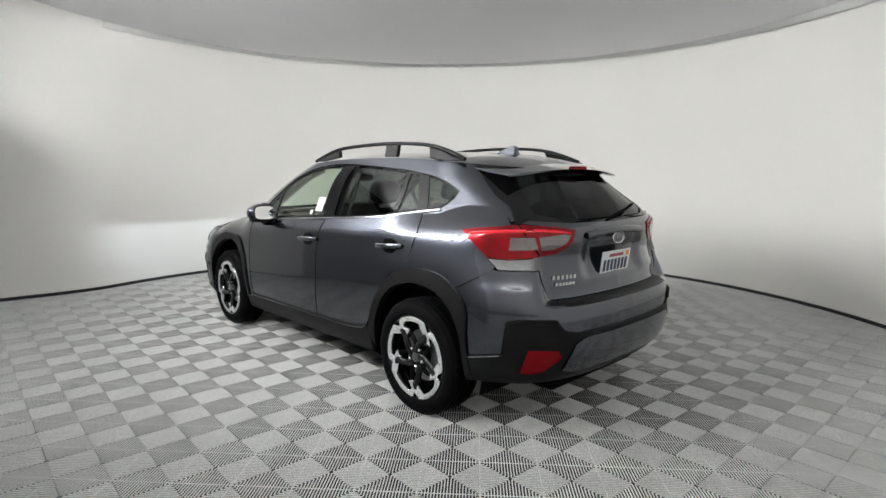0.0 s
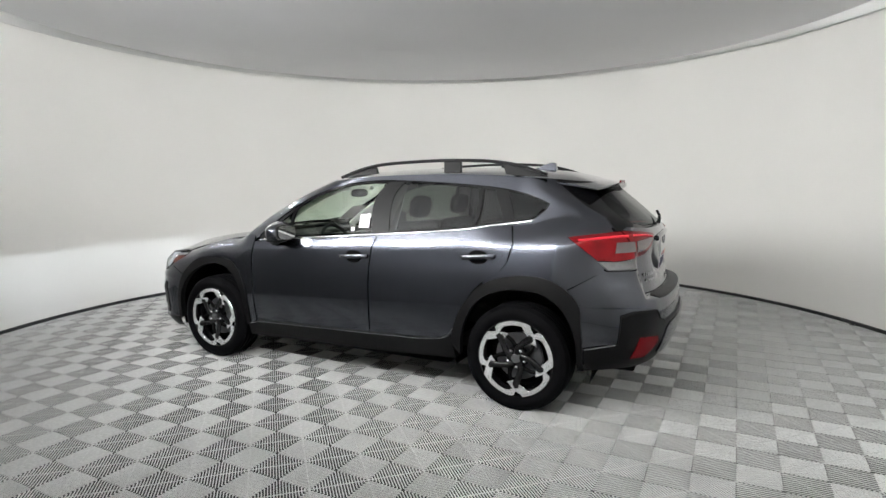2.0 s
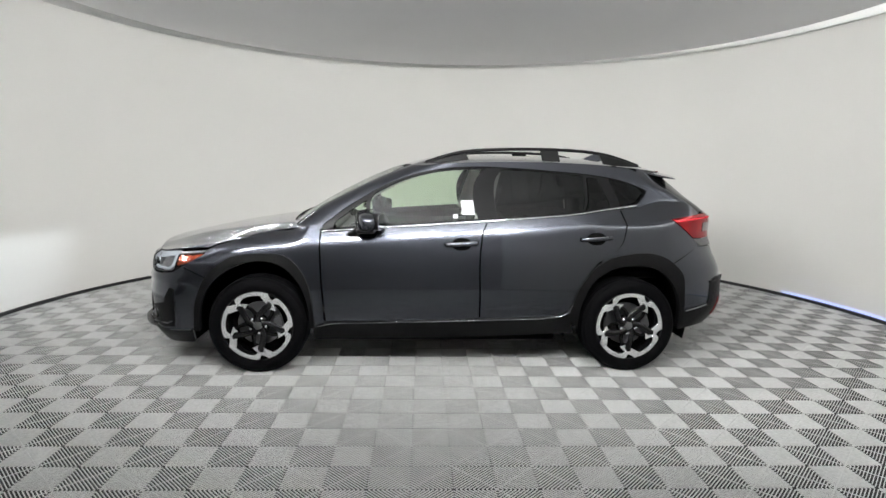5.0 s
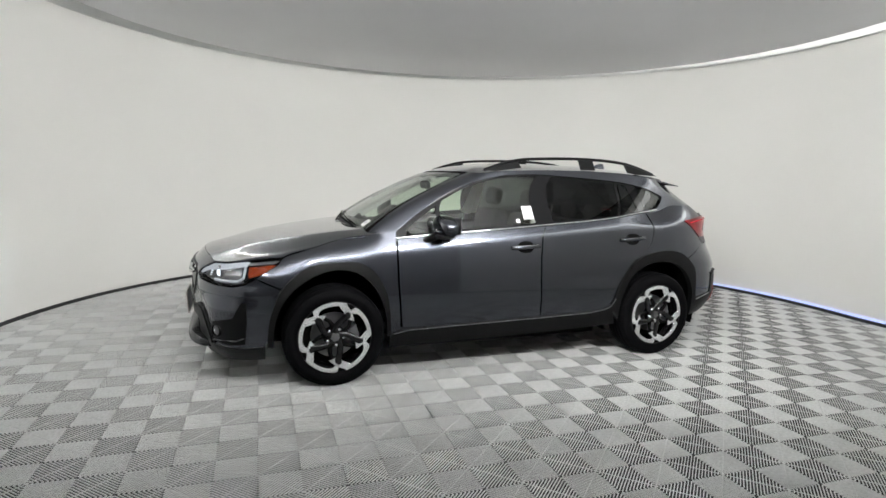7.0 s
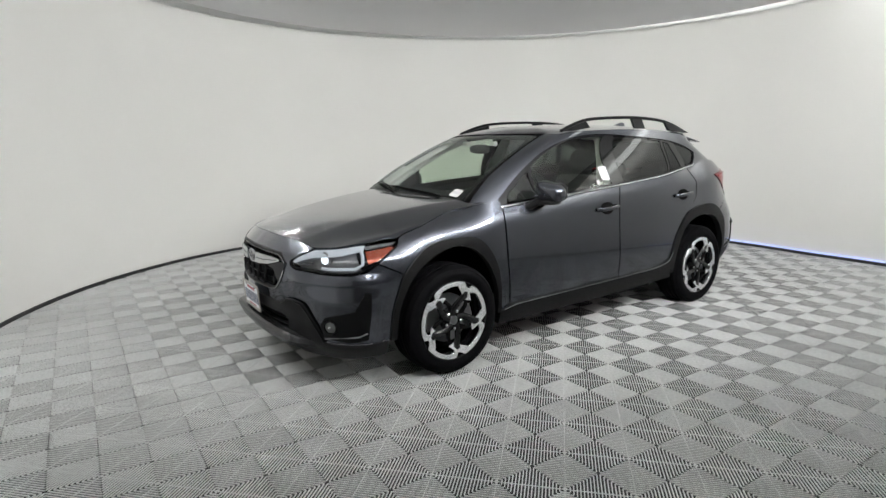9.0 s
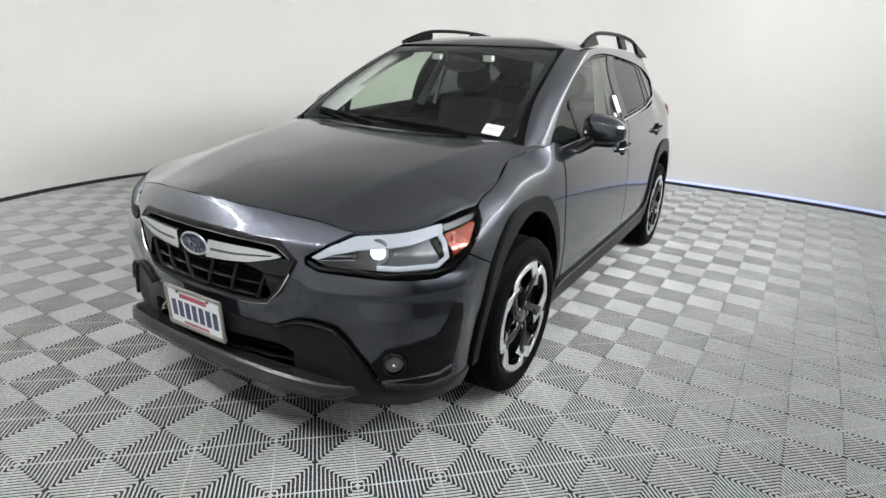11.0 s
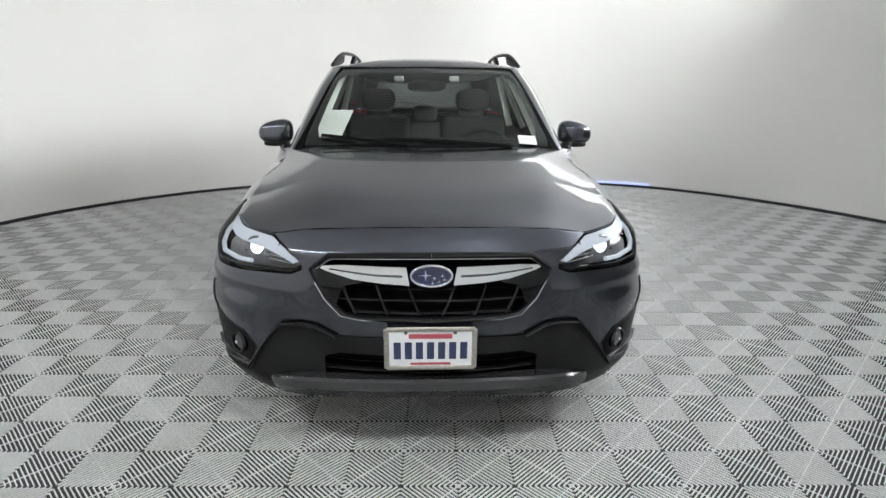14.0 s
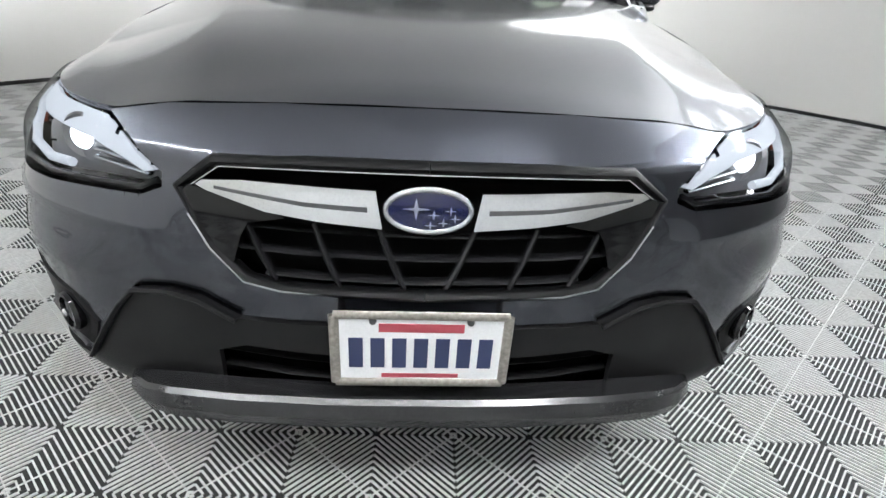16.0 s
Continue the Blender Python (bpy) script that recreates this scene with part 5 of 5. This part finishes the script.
for side, k in ((0, lambda q: q), (1, flipped)):
    hd = part("door_mirror", k(head), PAINT, front_doors[side], "grey door mirror with black foot")
    part("mirror_bezel", k(bezel_m), CLAD, front_doors[side])
    part("mirror_glass", k(glass_m), MIRROR, front_doors[side], "door mirror glass")
    part("mirror_foot", k(sweep([(0.66, 0.79, 0.975), (0.635, 0.83, 0.995), (0.60, 0.87, 1.03)], [(0.055, 0.03), (0.035, 0.025), (0.03, 0.03)], 10)), CLAD, front_doors[side])
    part("mirror_base", k(blob(0.56, 0.91, 1.02, 0.065, 0.075, 0.018, 3)), CLAD, front_doors[side])
    part("mirror_indicator", k(sweep([(0.60, 0.93, 1.062), (0.565, 0.98, 1.062), (0.53, 1.004, 1.064)], (0.006, 0.006), 6)), CLEAR_LAMP, front_doors[side])
    for door, x0, z0, x1, z1 in ((front_doors[side], 0.008, 0.922, -0.22, 0.934), (rear_doors[side], -0.958, 0.966, -1.182, 0.98)):
        y0 = tub(*on(tub, ("x", (x0 + x1) / 2, z0))[0])[1]
        bar = sweep(curve([(x0, y0 + 0.004, z0), (x0 - 0.02, y0 + 0.026, z0 + 0.001), ((x0 + x1) / 2, y0 + 0.034, (z0 + z1) / 2), (x1 + 0.02, y0 + 0.026, z1), (x1, y0 + 0.004, z1)], 4), (0.009, 0.015), 10)
        hd = part("door_handle", k(bar), PAINT, door, "grey door handle with a chrome insert")
        # Matt black bulge stands in for the shade in the handle's hollow.
        cup = blob((x0 + x1) / 2, y0 - 0.001, (z0 + z1) / 2 - 0.004, 0.068, 0.018, 0.046, 2.2)
        part("handle_shade", k(cup), MATT, door)
        part("handle_insert", k(sweep([(x0 - 0.03, y0 + 0.033, z0 + 0.012), ((x0 + x1) / 2, y0 + 0.042, (z0 + z1) / 2 + 0.012), (x1 + 0.03, y0 + 0.033, z1 + 0.012)], (0.003, 0.003), 6)), CHROME, door)

# -- cowl and wipers --
cowl_v, cowl_f = [], []
ys = np.linspace(-0.66, 0.66, 25)
for y in ys:
    a = np.array((1.17 - 0.16 * (y / 0.66) ** 2, y, 1.035 - 0.02 * (y / 0.66) ** 2))
    b = cabin(*on(cabin, ("f", abs(y), 1.066))[0]) if abs(y) > 1e-6 else cabin(0, 1.066)
    cowl_v += [a, np.array((b[0] - 0.01, y, 1.06))]
for i in range(24):
    cowl_f.append((2 * i, 2 * i + 2, 2 * i + 3, 2 * i + 1))
part("cowl", flat(cowl_v, cowl_f), CLAD, car, "black plastic cowl below the windscreen")


def screen_at(y, z, out=0.012):
    p = cabin(*on(cabin, ("f", max(abs(y), 1e-3), z))[0])
    return np.array((p[0] + out, y, z + out * 0.6))


for pts in ([(0.44, 1.048), (0.3, 1.062), (0.1, 1.072), (-0.1, 1.08), (-0.22, 1.083)], [(-0.10, 1.05), (-0.25, 1.068), (-0.42, 1.085), (-0.56, 1.098)]):
    w = part("windscreen_wiper", sweep([screen_at(y, z - 0.006, 0.014) for y, z in pts], (0.007, 0.005), 8), MATT, car, "black windscreen wiper")
    part("wiper_blade", sweep([screen_at(y, z + 0.004, 0.007) for y, z in pts], (0.004, 0.005), 6), MATT, w)

# -- wheels --
def wheel_parts():
    w = 0.112
    groove = []
    for y in (-0.062, -0.02, 0.02, 0.062):
        groove += [(WR - 0.001, y - 0.008), (WR - 0.009, y - 0.006), (WR - 0.009, y + 0.006), (WR - 0.001, y + 0.008)]
    prof = [(0.236, -0.10), (0.25, -w), (0.285, -w - 0.008), (0.315, -w), (WR - 0.016, -0.098), (WR - 0.004, -0.085)] + groove + [(WR - 0.004, 0.085), (WR - 0.016, 0.098), (0.325, 0.108), (0.318, w), (0.3, w + 0.007), (0.285, w + 0.009), (0.268, w + 0.004), (0.262, w), (0.256, w - 0.002), (0.25, w - 0.008), (0.24, 0.09)]
    tyre = lathe(prof, 72, closed=False, smooth=28)
    rim = lathe([(0.242, 0.096), (0.25, 0.105), (0.249, 0.11), (0.24, 0.107), (0.228, 0.09), (0.205, 0.04), (0.2, -0.08), (0.236, -0.10)], 64, closed=False)
    disc = lathe([(0.06, 0.0), (0.155, 0.0), (0.155, -0.02), (0.06, -0.02)], 40, closed=False)
    dark = lathe([(0.001, -0.02), (0.205, -0.02)], 40, closed=False)
    caliper = [slab([(r * math.cos(radians(a)), r * math.sin(radians(a))) for r, a in ((0.165, -28), (0.17, 0), (0.165, 28), (0.105, 24), (0.10, 0), (0.105, -24))], lambda p, q, h: (p, 0.0 + h, q), 0.03, 0.005)]
    spokes, brackets, nuts = [], [], []

    def polar(r, a, y):
        return np.array((r * math.cos(radians(a)), y, r * math.sin(radians(a))))
    for k in range(5):
        o = 72 * k + 18
        path = [polar(0.03, o - 4, 0.085), polar(0.075, o + 10, 0.088), polar(0.12, o + 25, 0.094), polar(0.165, o + 34, 0.098), polar(0.215, o + 30, 0.099)]
        spokes.append(sweep(path, [(0.026, 0.018), (0.022, 0.017), (0.021, 0.015), (0.026, 0.013), (0.040, 0.011)], 10, up=(0, 1, 0)))
        path = [polar(0.06, o + 2, 0.08), polar(0.12, o - 16, 0.086), polar(0.18, o - 30, 0.092), polar(0.216, o - 34, 0.096)]
        spokes.append(sweep(path, [(0.02, 0.014), (0.013, 0.012), (0.012, 0.01), (0.016, 0.009)], 8, up=(0, 1, 0)))
        shape = [(0.196, -3), (0.204, -11), (0.238, -7)] + [(0.244, a) for a in range(-2, 48, 7)] + [(0.245, 50), (0.226, 54), (0.206, 64), (0.166, 83), (0.143, 68), (0.178, 50), (0.2, 42)] + [(0.2165, a) for a in (39, 32, 24, 16, 8)] + [(0.21, 2)]
        pts = [(r * math.cos(radians(o - 28 + a)), r * math.sin(radians(o - 28 + a))) for r, a in shape]
        brackets.append(slab(pts, lambda p, q, h: (p, 0.104 + h - 0.25 * max(0.2 - math.hypot(p, q), 0), q), 0.009, 0.0015))
        a = 72 * k + 50
        nuts.append(moved(lathe([(0.0105, 0.0), (0.0105, 0.016), (0.006, 0.02), (0.001, 0.021)], 6), Matrix.Translation(Vector(polar(0.057, a, 0.082)))))
    hub = lathe([(0.075, 0.05), (0.07, 0.082), (0.045, 0.088), (0.035, 0.09), (0.001, 0.09)], 32)
    cap = lathe([(0.031, 0.088), (0.03, 0.098), (0.024, 0.102), (0.001, 0.103)], 28)
    return tyre, rim, disc, dark, caliper, spokes, brackets, nuts, hub, cap


tyre, rim, disc, dark, caliper, spokes, brackets, nuts, hub, cap = wheel_parts()
for cx, m, spin in ((FWX, 1, 4), (RWX, 1, -1), (FWX, -1, 10), (RWX, -1, 40)):
    k = (lambda q: q) if m > 0 else flipped
    at = Matrix.Translation((cx, m * 0.772, WZ)) @ Matrix.Rotation(radians(spin), 4, "Y")
    w = part("wheel", k(rim), GLOSS, car, "black alloy wheel with machined silver brackets")
    for name, piece, mat in [("tyre", tyre, RUBBER), ("hub", hub, GLOSS), ("hub_cap", cap, SATIN), ("inner_barrel", dark, MATT)] + [("spoke", s, GLOSS if i % 2 == 0 else MATT) for i, s in enumerate(spokes)] + [("spoke_bracket", b, MACHINED) for b in brackets] + [("wheel_nut", n, CHROME) for n in nuts]:
        part(name, k(piece), mat, w)
    w.matrix_basis = at
    fixed = part("brake_disc", k(disc), STEEL, car)
    fixed.matrix_basis = Matrix.Translation((cx, m * 0.80, WZ))
    cal = part("brake_caliper", k(caliper[0]), SATIN, car)
    cal.matrix_basis = Matrix.Translation((cx, m * 0.805, WZ)) @ Matrix.Rotation(radians(180 if cx > 0 else 180), 4, "Y")

# -- cabin --
part("cabin_floor", soft_box(-1.0, 1.0, -0.72, 0.72, 0.33, 0.40, 0.02), TRIM, car)
part("dashboard", join(soft_box(0.52, 1.02, -0.66, 0.66, 0.80, 0.985, 0.07, 4), soft_box(0.80, 1.12, -0.6, 0.6, 0.93, 1.02, 0.04, 3), soft_box(0.56, 0.72, 0.17, 0.55, 0.93, 1.035, 0.05, 4)), TRIM, car, "black soft dashboard")
part("centre_screen", soft_box(0.53, 0.56, -0.13, 0.13, 0.86, 1.0, 0.01), GLOSS, car)
steer = [(0.185 * math.cos(o), 0.185 * math.sin(o)) for o in np.linspace(0, 2 * math.pi, 33)]
sw_pose = pose(0.40, 0.36, 0.93, 0, -65, 0)
sw = part("steering_wheel", moved(sweep([(p, q, 0) for p, q in steer], (0.015, 0.015), 8), sw_pose), TRIM, car, "black leather steering wheel")
part("wheel_pad", moved(join(blob(0, 0, 0.0, 0.06, 0.075, 0.03, 3), soft_box(-0.02, 0.02, -0.17, 0.17, -0.01, 0.01, 0.008)), sw_pose), TRIM, sw)


def seat(x, y, rear=False):
    w = 0.25 if not rear else 0.32
    s = part("seat", join(soft_box(x - 0.24, x + 0.26, y - w, y + w, 0.46, 0.62, 0.06, 4)), SEATING, car, "black cloth and leather seat")
    back = soft_box(-0.07, 0.07, -w, w, 0.0, 0.60, 0.06, 4)
    part("backrest", moved(back, pose(x - 0.22, y, 0.56, 0, -14, 0)), SEATING, s)
    for b in ((-0.08, 0.08) if not rear else (-0.08, 0.08)):
        part("headrest_post", moved(sweep([(0, b, 0.56), (0, b, 0.70)], (0.006, 0.006), 6), pose(x - 0.22, y, 0.56, 0, -14, 0)), STEEL, s)
    part("headrest", moved(blob(0.0, 0, 0.72, 0.05, 0.13, 0.085, 3), pose(x - 0.22, y, 0.56, 0, -12, 0)), SEATING, s)


seat(-0.02, 0.36)
seat(-0.02, -0.36)
for y in (0.42, 0.0, -0.42):
    w = part("rear_seat", join(soft_box(-1.05, -0.6, y - 0.2, y + 0.2, 0.46, 0.62, 0.05, 3), moved(soft_box(-0.06, 0.06, -0.205, 0.205, 0, 0.5, 0.05, 3), pose(-1.05, y, 0.58, 0, -20, 0))), SEATING, car, "black rear seat")
    part("headrest", blob(-1.26, y, 1.13, 0.045, 0.115, 0.075, 3), SEATING, w)
part("boot_cover", soft_box(-1.8, -1.25, -0.55, 0.55, 0.95, 0.965, 0.006), TRIM, car)
for k in (lambda q: q, flipped):
    trim = [cabin(0.93, z) + np.array((-0.07, -0.035, -0.02)) for z in (1.06, 1.16, 1.25, 1.34, 1.42)]
    part("pillar_trim", k(sweep(trim, (0.05, 0.03), 8)), LINER, car, "pale inner trim of the windscreen pillar")
    part("pillar_trim", k(sweep([(-0.3, 0.64, 1.08), (-0.33, 0.60, 1.25), (-0.35, 0.55, 1.43)], (0.045, 0.015), 8)), LINER, car, "pale inner trim of the door pillar")
mir = part("rear_view_mirror", blob(0.42, 0.0, 1.36, 0.02, 0.12, 0.035, 3), TRIM, car, "black rear-view mirror")
for y in (0.17, -0.17):
    part("camera_pod", soft_box(0.40, 0.44, y - 0.03, y + 0.03, 1.385, 1.42, 0.008), LINER, mir, "pale driver-assist camera housing")
for y in (0.62, -0.62):
    part("door_card", soft_box(-0.9, 0.85, y + (0.1 if y > 0 else -0.12), y + (0.12 if y > 0 else -0.1), 0.42, 0.98, 0.01), TRIM, car)
    s = 1 if y > 0 else -1
    for x0, x1 in ((-0.25, -0.36),):
        part("pillar_trim", sweep([(x0 - 0.0, s * 0.735, 1.07), ((x0 + x1) / 2, s * 0.655, 1.26), (x1, s * 0.575, 1.44)], (0.05, 0.014), 8, up=(0, 1, 0)), LINER, car)
    part("pillar_trim", sweep([(0.84, s * 0.66, 1.06), (0.60, s * 0.61, 1.22), (0.34, s * 0.575, 1.36), (0.14, s * 0.55, 1.43)], (0.026, 0.014), 8, up=(0, 1, 0)), LINER, car)

# ---- papers behind the windscreen and side windows ----


def sheet(name, label, corners, bars):
    """A paper laid against the glass, with plain bars of print."""
    c = [np.array(p) for p in corners]
    n = np.cross(c[1] - c[0], c[3] - c[0])
    n = n / np.linalg.norm(n) * 0.0012
    ob = link(name, flat(c + [p - n for p in c], [(0, 1, 2, 3), (7, 6, 5, 4), (0, 4, 5, 1), (1, 5, 6, 2), (2, 6, 7, 3), (3, 7, 4, 0)]), PAPER)
    tagged(ob, label, "paper")
    for u0, u1, v0, v1 in bars:
        q = [c[0] + (c[1] - c[0]) * u + (c[3] - c[0]) * v + n * 1.5 for u, v in ((u0, v0), (u1, v0), (u1, v1), (u0, v1))]
        part("print_bar", flat(q, [(0, 1, 2, 3)]), INK, ob)
    return ob


def behind(y, z, inset=0.025, low=0.01):
    p = cabin(*on(cabin, ("f", abs(y), z))[0])
    return np.array((p[0] - inset, y, z - low))


sheet("price_sheet", "white printed sheet standing behind the windscreen", [behind(-0.655, 1.095, 0.012), behind(-0.46, 1.10, 0.012), behind(-0.414, 1.234, 0.012), behind(-0.616, 1.233, 0.012)], [(0.1, 0.55, 0.1 + 0.085 * k, 0.115 + 0.085 * k) for k in range(9)] + [(0.6, 0.92, 0.1 + 0.085 * k, 0.115 + 0.085 * k) for k in range(8)])
sheet("stock_tag", "small white printed tag at the foot of the windscreen", [behind(y, z, -0.009, 0) for y, z in ((0.485, 1.067), (0.58, 1.06), (0.578, 1.10), (0.483, 1.107))], [(0.1, 0.9, 0.35, 0.7)])


def pane_spot(x, z):
    p = cabin(*on(cabin, ("x", x, z))[0])
    return p + np.array((0, 0.002, 0))


sheet("window_tag", "white tag with a black border stuck on the driver's window", [pane_spot(x, z) for x, z in ((-0.113, 1.127), (-0.2, 1.128), (-0.19, 1.226), (-0.103, 1.225))], [(0.0, 1.0, 0.0, 0.07), (0.0, 1.0, 0.93, 1.0), (0.0, 0.1, 0.07, 0.93), (0.9, 1.0, 0.07, 0.93)])
sheet("window_sticker", "small white sticker on the driver's window", [pane_spot(x, z) for x, z in ((-0.049, 1.102), (-0.08, 1.103), (-0.078, 1.13), (-0.046, 1.129))], [(0.15, 0.85, 0.4, 0.6)])
# ---- floor tiles, each of four squares of slanting ribs ----
CELL, GRID_TURN, GRID_AT = 0.2, -0.026, (-0.007, 0.153)
RIBS = 20


def tile_square(x0, y0, slant):
    """One square: ribs along one diagonal, a spine along the other."""
    v, f = [], []
    pitch = CELL * math.sqrt(2) / RIBS
    half, top, foot = pitch * 0.147, 0.0, -0.0055
    wide = pitch * 0.167
    r2 = math.sqrt(0.5)
    d = (r2, -r2) if slant else (r2, r2)
    e = (-d[1], d[0])
    c = (x0 + CELL / 2, y0 + CELL / 2)
    edge = CELL / 2 - 0.0012
    for k in range(RIBS):
        o = (k + 0.5 - RIBS / 2) * pitch
        reach = edge * math.sqrt(2) - abs(o)
        if reach < 0.004:
            continue
        s = len(v)
        for along in (-reach, reach):
            for across, z in ((-wide, foot), (-half, top), (half, top), (wide, foot)):
                v.append((c[0] + d[0] * along + e[0] * (o + across), c[1] + d[1] * along + e[1] * (o + across), z))
        f += [(s, s + 4, s + 5, s + 1), (s + 1, s + 5, s + 6, s + 2), (s + 2, s + 6, s + 7, s + 3)]
    s, long = len(v), edge * math.sqrt(2)
    for along in (-long, long):
        for across, z in ((-0.0016, -0.003), (-0.0011, -0.0004), (0.0011, -0.0004), (0.0016, -0.003)):
            v.append((c[0] + e[0] * along + d[0] * across, c[1] + e[1] * along + d[1] * across, z))
    f += [(s, s + 4, s + 5, s + 1), (s + 1, s + 5, s + 6, s + 2), (s + 2, s + 6, s + 7, s + 3)]
    return v, f


def tile_mesh(squares):
    v, f = [], []
    for x0, y0, slant in squares:
        a, b = tile_square(x0, y0, slant)
        f += [tuple(i + len(v) for i in q) for q in b]
        v += a
    me = bpy.data.meshes.new("tile")
    me.from_pydata(v, [], f)
    me.materials.append(TILE_MAT)
    me.update()
    return me


grid_pose = pose(*GRID_AT, 0, 0, 0, math.degrees(GRID_TURN))
whole_tile = tile_mesh([(i * CELL, j * CELL, (i + j) % 2 == 0) for i in (0, 1) for j in (0, 1)])
inside, rim_squares = [], []
for a in range(-14, 14):
    for b in range(-14, 15):
        squares = []
        for i, j in ((0, 0), (1, 0), (0, 1), (1, 1)):
            p = grid_pose @ Vector(((2 * a + i + 0.5) * CELL, (2 * b + j + 0.5) * CELL, 0))
            turn = math.atan2(p.y - MID[1], p.x - MID[0])
            if math.hypot(p.x - MID[0], p.y - MID[1]) < RADIUS + BULGE(math.degrees(turn)) + 0.08:
                squares.append(((2 * a + i) * CELL, (2 * b + j) * CELL, (i + j) % 2 == 0))
        if len(squares) == 4:
            inside.append((a, b))
        else:
            rim_squares += squares
# The three hundred tiles round the car's near side and nose stand alone, the rest are one sheet.
inside.sort(key=lambda q: math.hypot(q[0] * 0.4 - 0.4, q[1] * 0.4 - 1.2))
for a, b in inside[:290]:
    t = new("tile", whole_tile)
    t.parent = floor
    t.matrix_basis = grid_pose @ pose(2 * a * CELL, 2 * b * CELL, 0)
for a, b in inside[290:]:
    rim_squares += [((2 * a + i) * CELL, (2 * b + j) * CELL, (i + j) % 2 == 0) for i in (0, 1) for j in (0, 1)]
rest = new("tile_sheet", tile_mesh(rim_squares))
rest.parent, rest.matrix_basis = floor, grid_pose
tagged(rest, kind="stuff")
